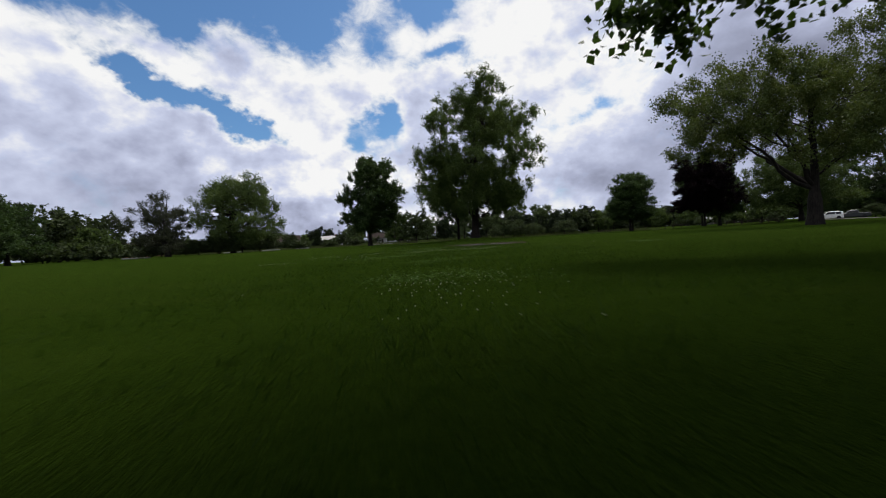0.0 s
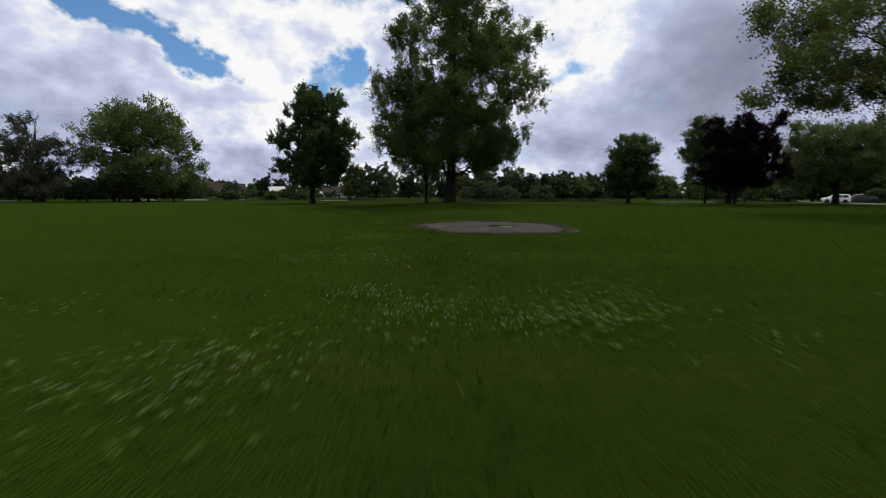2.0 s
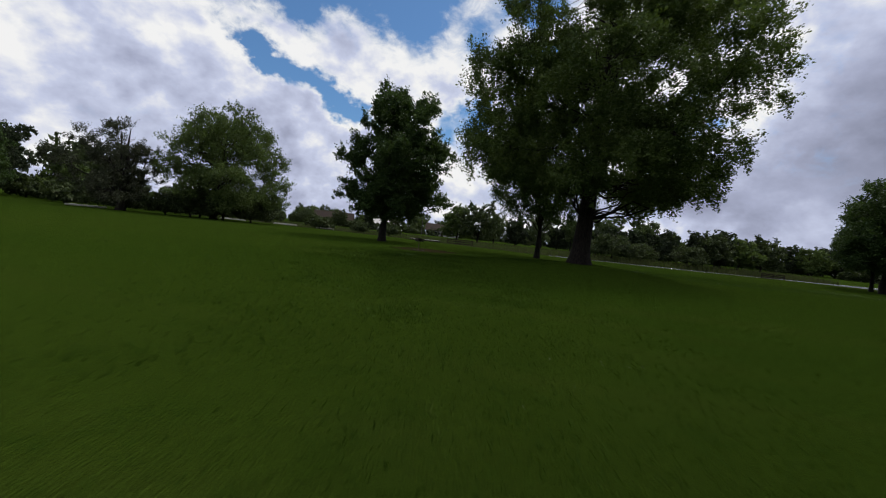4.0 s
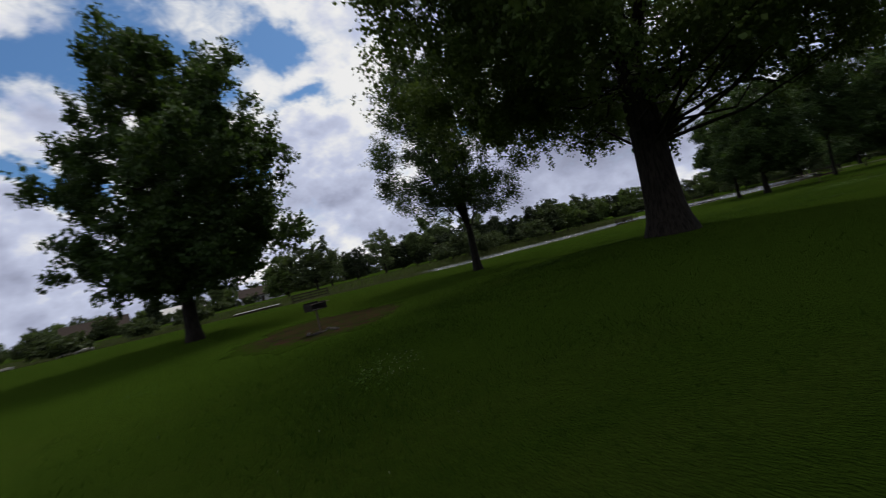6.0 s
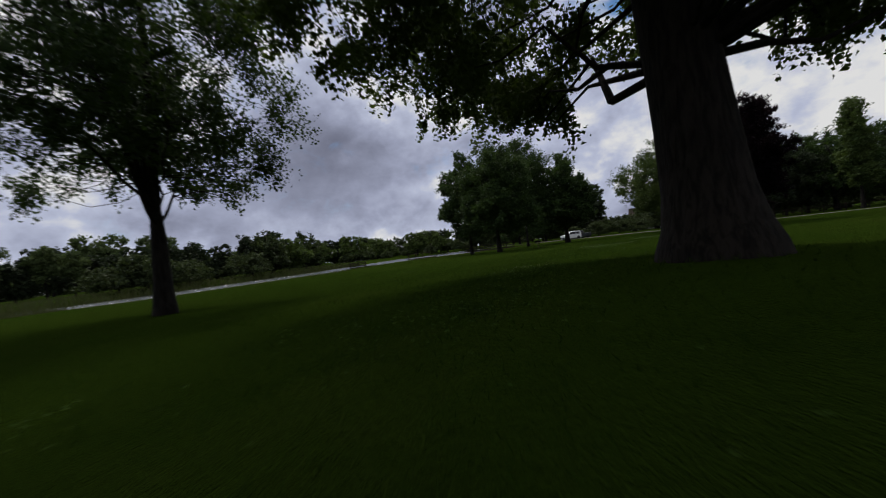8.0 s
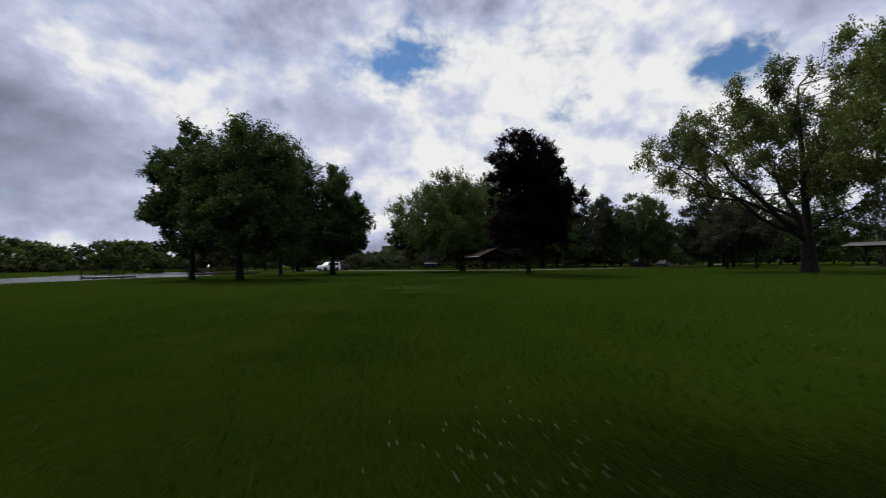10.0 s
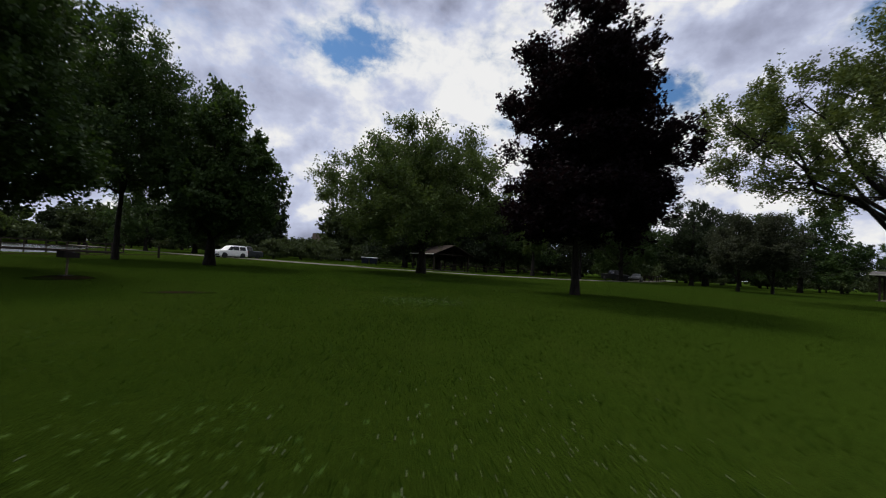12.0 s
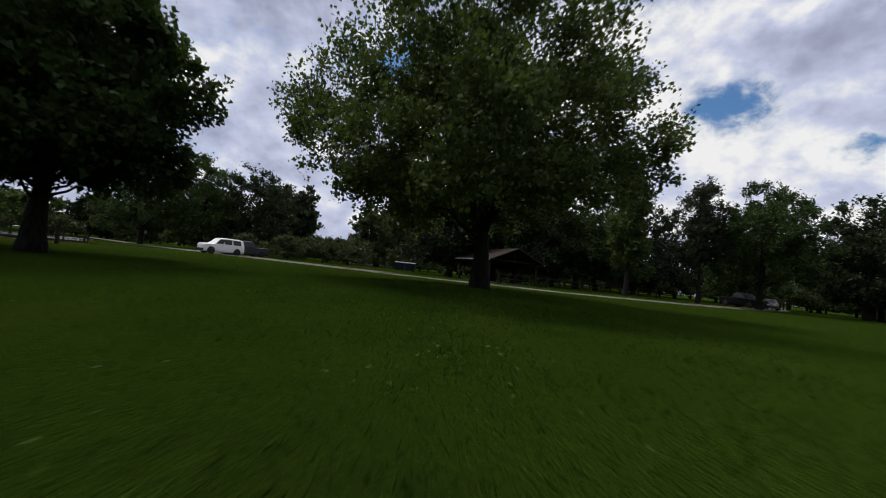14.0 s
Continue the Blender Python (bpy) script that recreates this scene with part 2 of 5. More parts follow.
def build_pad(n):
    place = n.add("ShaderNodeTexCoord").outputs["Object"]
    a, b, c = n.noise(place, 1.1, 5.0, 0.6), n.noise(place, 9.0, 6.0, 0.65), n.noise(place, 70.0, 3.0)
    drawn = n.add("ShaderNodeMapping")
    drawn.inputs["Scale"].default_value = (2.2, 0.5, 1.0)
    drawn.inputs["Rotation"].default_value = (0, 0, 0.4)
    n.link(place, drawn.inputs[0])
    scuff = n.noise(drawn.outputs[0], 2.4, 6.0, 0.7, 0.8)
    colour = n.mix(n.smooth(a, 0.35, 0.62), (0.0250, 0.0225, 0.0216), (0.0450, 0.0387, 0.0356))
    colour = n.mix(n.math("MULTIPLY", n.smooth(scuff, 0.52, 0.66), 0.7), colour, (0.0656, 0.0562, 0.0474))
    colour = n.mix(n.math("MULTIPLY", n.smooth(scuff, 0.46, 0.34), 0.6), colour, (0.0143, 0.0128, 0.0125))
    colour = n.mix(n.math("MULTIPLY", n.smooth(b, 0.52, 0.68), 0.55), colour, (0.0562, 0.0474, 0.0374))
    colour = n.mix(n.math("MULTIPLY", n.smooth(c, 0.5, 0.7), 0.5), colour, (0.0143, 0.0134, 0.0125))
    chip, moss = n.noise(place, 26.0, 4.0, 0.7), n.noise(place, 1.7, 5.0, 0.65, 0.6)
    colour = n.mix(n.math("MULTIPLY", n.smooth(chip, 0.52, 0.66), 0.65), colour, (0.0878, 0.0762, 0.0664))
    colour = n.mix(n.math("MULTIPLY", n.smooth(chip, 0.46, 0.34), 0.65), colour, (0.0137, 0.0122, 0.0112))
    colour = n.mix(n.math("MULTIPLY", n.smooth(moss, 0.56, 0.68), 0.7), colour, (0.0410, 0.0283, 0.0166))
    return principled(n, colour, 0.92, n.math("ADD", n.math("ADD", b, chip), n.math("MULTIPLY", c, 0.5)), 0.05, gloss=0.15)


def build_dirt(n, grown_in=True):
    place = n.add("ShaderNodeTexCoord").outputs["Object"]
    a, b, c = n.noise(place, 0.9, 5.0, 0.6), n.noise(place, 3.2, 6.0, 0.68, 0.5), n.noise(place, 60.0, 3.0)
    colour = n.mix(n.smooth(a, 0.35, 0.62), (0.0130, 0.0092, 0.0064), (0.0248, 0.0147, 0.0090))
    colour = n.mix(n.math("MULTIPLY", n.smooth(b, 0.45, 0.56), 0.85), colour, (0.0109, 0.0179, 0.0034))
    colour = n.mix(n.math("MULTIPLY", n.smooth(c, 0.5, 0.7), 0.4), colour, (0.0306, 0.0226, 0.0162))
    if grown_in:
        # grass creeps in from the rim
        middle = vector(n, "SUBTRACT", n.add("ShaderNodeTexCoord").outputs["Generated"], (0.5, 0.5, 0.5))
        out = n.add("ShaderNodeVectorMath")
        out.operation = "LENGTH"
        n.link(vector(n, "MULTIPLY", middle, (1.0, 1.0, 0.0)), out.inputs[0])
        reach = n.math("ADD", out.outputs["Value"], n.math("MULTIPLY", n.math("SUBTRACT", b, 0.5), 0.55))
        colour = n.mix(n.smooth(reach, 0.28, 0.46), colour, (0.0125, 0.0230, 0.0028))
    return principled(n, colour, 0.95, n.math("ADD", b, n.math("MULTIPLY", c, 0.4)), 0.03, gloss=0.0)


def build_gravel(n):
    place = n.add("ShaderNodeTexCoord").outputs["Object"]
    a, b, c = n.noise(place, 0.35, 5.0, 0.6), n.noise(place, 2.4, 6.0, 0.68, 0.5), n.noise(place, 50.0, 3.0)
    colour = n.mix(n.smooth(b, 0.35, 0.65), (0.120, 0.110, 0.090), (0.190, 0.175, 0.150))
    colour = n.mix(n.math("MULTIPLY", n.smooth(n.math("ADD", n.math("MULTIPLY", a, 0.6), n.math("MULTIPLY", b, 0.4)), 0.45, 0.57), 0.85), colour, (0.024, 0.038, 0.008))
    colour = n.mix(n.math("MULTIPLY", n.smooth(c, 0.5, 0.7), 0.4), colour, (0.070, 0.064, 0.055))
    return principled(n, colour, 0.95, c, 0.02, gloss=0.05)


def build_water(n):
    place = n.add("ShaderNodeTexCoord").outputs["Object"]
    long = n.add("ShaderNodeMapping")
    long.inputs["Scale"].default_value = (1, 1.6, 1)
    n.link(place, long.inputs[0])
    ripple = n.noise(long.outputs[0], 1.6, 4.0, 0.6)
    return principled(n, (0.03, 0.038, 0.034), 0.22, ripple, 0.22, gloss=0.7)


def build_glass(n):
    return principled(n, (0.008, 0.009, 0.011), 0.08, gloss=0.28)


GRASS = material("grass", build_grass)
BLADE = material("grass_blade", build_blade)
PAD = material("worn_asphalt", build_pad)
DIRT_AND_SHADE = material("bare_dirt_and_shade", build_dirt)
TRODDEN = material("trodden_path", lambda n: build_dirt(n, False))
WATER = material("pond_water", build_water)
GLASS = material("tinted_glass", build_glass)
GRAVEL = material("gravel", build_gravel)
FLOWER = plain("clover_flower", (0.19, 0.21, 0.13), 0.8, vary=0.2)
BARK_GREY = bark_material("grey_bark", (0.0074, 0.0059, 0.0046), (0.0236, 0.0192, 0.0146))
BARK_DARK = bark_material("dark_bark", (0.0085, 0.0072, 0.006), (0.026, 0.022, 0.018))
LEAF_POPLAR = leaf_material("poplar_leaf", (0.0302, 0.0575, 0.0121), (0.0878, 0.1242, 0.0273), (0.1137, 0.1743, 0.0243))
LEAF_MAPLE = leaf_material("maple_leaf", (0.0157, 0.0368, 0.0094), (0.0473, 0.0788, 0.0183), (0.0590, 0.1049, 0.0157))
LEAF_PURPLE = leaf_material("purple_leaf", (0.0041, 0.0026, 0.0037), (0.0105, 0.0064, 0.0086), (0.0120, 0.0045, 0.0053), gloss=0.04)
LEAF_OAK = leaf_material("oak_leaf", (0.0289, 0.0550, 0.0130), (0.0795, 0.1128, 0.0260), (0.1011, 0.1517, 0.0260))
LEAF_ELM = leaf_material("elm_leaf", (0.0348, 0.0618, 0.0148), (0.0913, 0.1274, 0.0322), (0.1141, 0.1678, 0.0295))
LEAF_GREY = leaf_material("greyish_leaf", (0.0209, 0.0270, 0.0134), (0.0524, 0.0598, 0.0315), (0.0449, 0.0561, 0.0224))
LEAF_FAR = leaf_material("far_leaf", (0.0195, 0.0329, 0.0112), (0.0539, 0.0733, 0.0240), (0.0598, 0.0860, 0.0195))
LEAF_DARK = leaf_material("dark_far_leaf", (0.0112, 0.0187, 0.0083), (0.0315, 0.0449, 0.0172), (0.0299, 0.0479, 0.0134))
LEAF_OLIVE = leaf_material("olive_leaf", (0.0302, 0.0550, 0.0110), (0.0935, 0.1320, 0.0289), (0.1237, 0.1512, 0.0275))
LEAF_PALE = leaf_material("pale_leaf", (0.040, 0.064, 0.020), (0.105, 0.140, 0.048), (0.10, 0.14, 0.04))
STRAW = leaf_material("dry_grass", (0.030, 0.036, 0.010), (0.085, 0.075, 0.030), (0.06, 0.06, 0.02))
CLOVER = leaf_material("clover_leaf", (0.0375, 0.0825, 0.0125), (0.0875, 0.1438, 0.0325), (0.0750, 0.1250, 0.0250), gloss=0.02)
ROOF_GREY = plain("grey_shingle", (0.075, 0.072, 0.07), 0.9, vary=0.3, scale=5.0, gloss=0.05)
REED = leaf_material("reed", (0.0340, 0.0462, 0.0122), (0.0816, 0.0918, 0.0306), (0.0612, 0.0748, 0.0204))
WHITE_PAINT = plain("white_paint", (0.78, 0.78, 0.77), 0.3, vary=0.04, gloss=0.5)
GREY_PAINT = plain("grey_paint", (0.034, 0.038, 0.040), 0.35, vary=0.08, gloss=0.3)
BLACK_PAINT = plain("black_paint", (0.008, 0.0085, 0.010), 0.35, vary=0.1, gloss=0.22)
SILVER_PAINT = plain("silver_paint", (0.26, 0.27, 0.28), 0.3, vary=0.06, gloss=0.5)
RUBBER = plain("tyre_rubber", (0.02, 0.02, 0.02), 0.85, vary=0.2)
RIM = plain("wheel_rim", (0.022, 0.022, 0.023), 0.5, 0.3, vary=0.1)
LAMP_RED = plain("tail_lamp", (0.25, 0.02, 0.02), 0.3, vary=0.05)
LAMP_CLEAR = plain("head_lamp", (0.6, 0.6, 0.58), 0.2, vary=0.05)
RUST = plain("rusty_steel", (0.014, 0.011, 0.009), 0.8, 0.3, vary=0.5, scale=14.0)
STEEL = plain("galvanised_post", (0.11, 0.085, 0.060), 0.75, 0.2, vary=0.25, scale=12.0)
WOOD_DARK = plain("dark_wood", (0.028, 0.022, 0.017), 0.9, vary=0.35, scale=9.0, gloss=0.1)
WOOD_GREY = plain("weathered_wood", (0.40, 0.38, 0.34), 0.85, vary=0.3, scale=9.0)
OLD_CONCRETE = plain("old_concrete", (0.095, 0.088, 0.068), 0.9, vary=0.35, scale=7.0)
SHINGLE = plain("brown_shingle", (0.036, 0.028, 0.024), 0.9, vary=0.35, scale=5.0, gloss=0.05)
ROOF_PALE = plain("pale_roof", (0.42, 0.41, 0.39), 0.8, vary=0.2, scale=5.0)
SIDING = plain("tan_siding", (0.36, 0.30, 0.24), 0.8, vary=0.12, scale=2.0)
SIDING_PALE = plain("pale_siding", (0.30, 0.295, 0.28), 0.8, vary=0.1, scale=2.0)
BRICK_RED = plain("red_brick", (0.26, 0.12, 0.09), 0.9, vary=0.25, scale=5.0)
BLUE_PLASTIC = plain("navy_plastic", (0.010, 0.013, 0.030), 0.5, vary=0.15)
POLE_WOOD = plain("pole_wood", (0.09, 0.085, 0.08), 0.9, vary=0.2)


# ---- mesh helpers ----
def mesh_of(name, verts, faces, mat, smooth=False):
    me = bpy.data.meshes.new(name)
    me.from_pydata([tuple(v) for v in verts], [], faces)
    me.materials.append(mat)
    if smooth:
        me.polygons.foreach_set("use_smooth", [True] * len(me.polygons))
    return me


# low swells of the lawn round old trees: place, height, spread
SWELLS = ((4.8, 58.5, 0.42, 4.6), (37.2, 57.4, 0.25, 4.5), (54.3, 61.3, 0.20, 6.0))


def rise(x, y):
    return sum(h * np.exp(-((x - sx) ** 2 + (y - sy) ** 2) / w ** 2) for sx, sy, h, w in SWELLS)


def group(name, x, y, z=0.0, turn=0.0):
    ob = new(name)
    ob.empty_display_size = 0.3
    ob.matrix_basis = pose(x, y, z + rise(x, y), 0, 0, turn)
    return ob


def part(name, bm, mat, parent, label=""):
    me = bpy.data.meshes.new(name)
    bm.to_mesh(me)
    bm.free()
    me.materials.append(mat)
    ob = new(name, me)
    ob.parent = parent
    return tagged(ob, label)


def part_mesh(name, me, parent, label=""):
    ob = new(name, me)
    ob.parent = parent
    return tagged(ob, label)


def box(bm, x0, y0, z0, x1, y1, z1, bevel=0.0):
    made = bmesh.ops.create_cube(bm, size=1.0)
    m = Matrix.Translation(((x0 + x1) / 2, (y0 + y1) / 2, (z0 + z1) / 2)) @ Matrix.Diagonal((x1 - x0, y1 - y0, z1 - z0, 1))
    bmesh.ops.transform(bm, matrix=m, verts=made["verts"])
    if bevel:
        edges = {e for v in made["verts"] for e in v.link_edges}
        bmesh.ops.bevel(bm, geom=list(edges), offset=bevel, segments=2, affect="EDGES", profile=0.5)
    return bm


def boxes(*spans, bevel=0.0):
    bm = bmesh.new()
    for span in spans:
        box(bm, *span, bevel=bevel)
    return bm


def rod(bm, a, b, r, sides=10, r2=None):
    a, b = Vector(a), Vector(b)
    m = Matrix.Translation((a + b) / 2) @ (b - a).to_track_quat("Z", "Y").to_matrix().to_4x4()
    bmesh.ops.create_cone(bm, cap_ends=True, segments=sides, radius1=r, radius2=r if r2 is None else r2, depth=(b - a).length, matrix=m)
    return bm


def rods(*spans, sides=10):
    bm = bmesh.new()
    for span in spans:
        rod(bm, *span, sides=sides)
    return bm


class Tubes:
    """Tapered round limbs gathered into one mesh."""

    def __init__(self):
        self.verts, self.faces = [], []

    def add(self, points, radii, sides=6):
        start = len(self.verts)
        for k, (p, r) in enumerate(zip(points, radii)):
            a = points[min(k + 1, len(points) - 1)] - points[max(k - 1, 0)]
            a = a / (np.linalg.norm(a) + 1e-9)
            u = np.cross(a, (0.31, 0.95, 0.07))
            u /= np.linalg.norm(u) + 1e-9
            w = np.cross(a, u)
            for s in range(sides):
                t = 2 * math.pi * s / sides
                self.verts.append(p + r * (math.cos(t) * u + math.sin(t) * w))
        for k in range(len(points) - 1):
            for s in range(sides):
                i, j = start + k * sides + s, start + k * sides + (s + 1) % sides
                self.faces.append((i, j, j + sides, i + sides))

    def mesh(self, name, mat):
        return mesh_of(name, self.verts, self.faces, mat, True)


def leaves_mesh(name, centres, size, mat, rng, droop=0.35, sides=4):
    """One leaf at each centre: a folded kite, or a plain three-sided one."""
    n = len(centres)
    d = rng.normal(size=(n, 3))
    d[:, 2] -= droop
    d /= np.linalg.norm(d, axis=1)[:, None]
    s = rng.normal(size=(n, 3))
    s -= (s * d).sum(1)[:, None] * d
    s /= np.linalg.norm(s, axis=1)[:, None]
    up = np.cross(d, s)
    scale = size * rng.uniform(0.6, 1.35, n)[:, None]
    v = np.empty((n, sides, 3))
    if sides == 4:
        v[:, 0] = centres - d * scale * 0.5
        v[:, 1] = centres + (s * 0.42 - d * 0.05 + up * 0.12) * scale
        v[:, 2] = centres + d * scale * 0.55
        v[:, 3] = centres + (-s * 0.42 - d * 0.05 + up * 0.12) * scale
    else:
        v[:, 0] = centres + (s * 0.5 - d * 0.35) * scale
        v[:, 1] = centres + (d * 0.65 + up * 0.1) * scale
        v[:, 2] = centres + (-s * 0.5 - d * 0.35) * scale
    me = bpy.data.meshes.new(name)
    me.vertices.add(sides * n)
    me.vertices.foreach_set("co", v.ravel())
    me.loops.add(sides * n)
    me.loops.foreach_set("vertex_index", np.arange(sides * n, dtype=np.int32))
    me.polygons.add(n)
    me.polygons.foreach_set("loop_start", np.arange(0, sides * n, sides, dtype=np.int32))
    me.update(calc_edges=True)
    me.materials.append(mat)
    return me


def bend(a, b, lift, steps, upright=0.0):
    """A limb's line from a to b that rises by lift on its way; an upright one climbs before it spreads."""
    mid = (a + b) / 2 + np.array([0, 0, lift])
    mid[:2] += (a - b)[:2] * 0.45 * upright
    mid[2] += (b - a)[2] * 0.25 * upright
    t = np.linspace(0, 1, steps)[:, None]
    return (1 - t) ** 2 * a + 2 * t * (1 - t) * mid + t ** 2 * b


def tree(name, x, y, az, lobes, leaf_mat, bark, leaves, leaf_size, radius, fork, label, category="tree", clumps=220, clump_radius=0.75, hang=0.0, deep=1.0, flare=1.5, lean=(0.0, 0.0), limb=1.0, seed=1, fill=0.35, kind_group="park trees", bare_twigs=0, sides=3, extra=(), lift=0.35, sprays=9, upright=0.0, mains=4, side=0.45):
    """A tree with its trunk, limbs and crown. lobes: across, height, half width, half height of the crown's masses, as seen along the bearing az."""
    rng = np.random.default_rng(seed)
    a = radians(az)
    right, ahead = np.array([math.cos(a), -math.sin(a), 0]), np.array([math.sin(a), math.cos(a), 0])
    mid = np.mean([l[0] for l in lobes])
    half = max(abs(l[0] - mid) + l[2] for l in lobes)
    blobs = []
    for across, high, rw, rh in lobes:
        off = across - mid
        room = math.sqrt(max(half ** 2 - (abs(off) + 0.5 * rw) ** 2, 0.0)) * deep
        rd = max(rw * 0.9, 0.25 * room)
        blobs.append((across, rng.uniform(-0.15, 0.15) * room, high, rw, rd, rh))
        if room > 0.4 * rw:
            for sign in (-1, 1):
                blobs.append((mid + off * rng.uniform(0.45, 0.9), sign * room * rng.uniform(0.45, 0.8), high + rng.uniform(-0.3, 0.25) * rh, rw * 0.9, rd, rh * 0.95))
    blobs = np.array(blobs + list(extra))
    centres = blobs[:, :1] * right + blobs[:, 1:2] * ahead + blobs[:, 2:3] * np.array([0, 0, 1])
    weight = blobs[:, 3] * blobs[:, 4] * blobs[:, 5]
    weight = weight ** 0.75
    pick = rng.choice(len(blobs), clumps, p=weight / weight.sum())
    way = rng.normal(size=(clumps, 3))
    way /= np.linalg.norm(way, axis=1)[:, None]
    far = rng.uniform(fill, 1.0, clumps)[:, None] ** 0.6
    ball = way * far * blobs[pick][:, 3:6] * 0.9
    tips = centres[pick] + ball[:, :1] * right + ball[:, 1:2] * ahead + ball[:, 2:3] * np.array([0, 0, 1])
    tips[:, 2] = np.maximum(tips[:, 2], 0.25 * min(l[1] for l in lobes) + 0.6)
    # trunk
    top = max(l[1] + 0.5 * l[3] for l in lobes)
    heights = np.array([0.0, 0.15, 0.45, 1.0, 2.0, *np.linspace(3.0, max(top * 0.92, 4.0), 9)])
    sway = np.cumsum(rng.normal(0, 0.10, (len(heights), 2)), axis=0) * (heights / max(top, 1))[:, None]
    spine = np.c_[heights * lean[0] + sway[:, 0], heights * lean[1] + sway[:, 1], heights]
    slim = np.clip(1 - heights / (top * 1.02), 0.03, 1) ** 0.8
    thick = radius * slim * (1 + (flare - 1) * np.exp(-heights / 0.45))
    thick = np.where(heights > fork, thick * 0.72, thick)
    wood, limbs = Tubes(), Tubes()
    spine[0, 2] = -0.25
    wood.add(list(spine), list(thick), 16)
    nodes, girth = list(spine[3:]), list(thick[3:])
    order = np.argsort(-weight)[: min(len(blobs), 18)]
    for rank, b in enumerate(order):
        goal = centres[b] * np.array([1, 1, 1.0])
        out = np.hypot(goal[0], goal[1])
        base_h = np.clip(goal[2] - 0.75 * out - 0.4, fork * rng.uniform(0.9, 1.25 + 0.6 * upright), top * 0.8)
        k = int(np.argmin(abs(heights - base_h)))
        root = np.array([np.interp(base_h, heights, spine[:, 0]), np.interp(base_h, heights, spine[:, 1]), base_h])
        main = rank < mains and goal[2] > fork + 3.0
        if main:
            # the main limbs leave the trunk together at the fork
            base_h = fork * rng.uniform(0.95, 1.2)
            k = int(np.argmin(abs(heights - base_h)))
            root = np.array([np.interp(base_h, heights, spine[:, 0]), np.interp(base_h, heights, spine[:, 1]), base_h])
        line = bend(root, goal, 0.10 * out * rng.uniform(-0.4, 1.0), 8, upright)
        line[1:-1] += rng.normal(0, 0.028 * out, (6, 3))
        r0 = min(thick[k] * 0.62, radius * 0.50) * limb * (1.0 if main else side)
        r = np.linspace(r0, max(r0 * 0.16, 0.015), 8)
        limbs.add(list(line), list(r), 7)
        nodes += list(line[2:])
        girth += list(r[2:])
    nodes, girth = np.array(nodes), np.array(girth)
    for tip in tips:
        d = np.linalg.norm(nodes - tip, axis=1) + 0.8 * np.maximum(nodes[:, 2] - tip[2], 0)
        k = int(np.argmin(d))
        line = bend(nodes[k], tip, 0.12 * d[k] * rng.uniform(-0.5, 1), 5)
        line[1:-1] += rng.normal(0, 0.05 * d[k] + 0.01, (3, 3))
        r0 = max(min(girth[k] * 0.5, 0.012 + 0.014 * d[k]), 0.010)
        limbs.add(list(line), list(np.linspace(r0, 0.006, 5)), 4)
    for _ in range(bare_twigs):
        k = int(rng.integers(len(nodes)))
        out = nodes[k] * np.array([1, 1, 0]) + rng.normal(0, 1, 3)
        out /= np.linalg.norm(out)
        line = bend(nodes[k], nodes[k] + out * rng.uniform(1.2, 3.0) + np.array([0, 0, rng.uniform(-0.8, 1.2)]), rng.uniform(-0.3, 0.5), 6)
        line[1:] += rng.normal(0, 0.10, (5, 3))
        limbs.add(list(line), list(np.linspace(0.035, 0.006, 6)), 4)
    # crown
    share = rng.uniform(0.5, 1.5, clumps)
    who = rng.choice(clumps, leaves, p=share / share.sum())
    # each clump is a fan of leafy sprays that point away from the trunk
    axis = tips - np.c_[tips[:, 2] * lean[0], tips[:, 2] * lean[1], 0.75 * tips[:, 2]]
    axis /= np.linalg.norm(axis, axis=1)[:, None] + 1e-9
    fan = axis[:, None, :] * 0.75 + np.array([0, 0, lift]) + rng.normal(0, 0.62, (clumps, sprays, 3))
    fan /= np.linalg.norm(fan, axis=2)[:, :, None]
    reach = clump_radius * rng.uniform(0.8, 1.8, (clumps, sprays))
    which = rng.integers(sprays, size=leaves)
    along = rng.random(leaves) ** 0.8
    spread = clump_radius * (0.26 - 0.14 * along)
    spots = tips[who] - 0.35 * clump_radius * axis[who] + fan[who, which] * (reach[who, which] * along)[:, None] + rng.normal(size=(leaves, 3)) * spread[:, None]
    if hang:
        # drooping sprays below the outer clumps
        strands = int(2.4 * clumps)
        owner = rng.integers(clumps, size=strands)
        foot = tips[owner] + rng.normal(size=(strands, 3)) * np.array([0.5, 0.5, 0.2]) * clump_radius
        length = hang * rng.uniform(0.3, 1.6, strands)
        some = np.flatnonzero(rng.random(leaves) < 0.26)
        pick = rng.integers(strands, size=len(some))
        along = rng.random(len(some))
        spots[some] = foot[pick] + rng.normal(0, 0.085, (len(some), 3))
        spots[some, 2] -= along * length[pick]
        swing = rng.normal(0, 0.12, (strands, 2))
        spots[some, :2] += swing[pick] * (along * length[pick])[:, None]
    spots[:, 2] = np.maximum(spots[:, 2], 0.5)
    ob = group(name, x, y)
    part_mesh("trunk", wood.mesh("trunk", bark), ob)
    part_mesh("branch_frame", limbs.mesh("branch_frame", bark), ob)
    part_mesh("crown", leaves_mesh("crown", spots, leaf_size, leaf_mat, rng, sides=sides), ob)
    return tagged(ob, label, category, kind_group)


# ---- ground and water ----
LAKE = [(-75, 112), (-40, 111), (-18, 106), (-4, 99), (8, 93), (20, 94), (34, 99), (46, 102), (56, 97), (68, 95), (80, 102), (100, 118), (150, 135), (150, 160), (110, 156), (80, 142), (50, 130), (34, 126), (20, 124), (0, 122), (-40, 121), (-75, 117)]


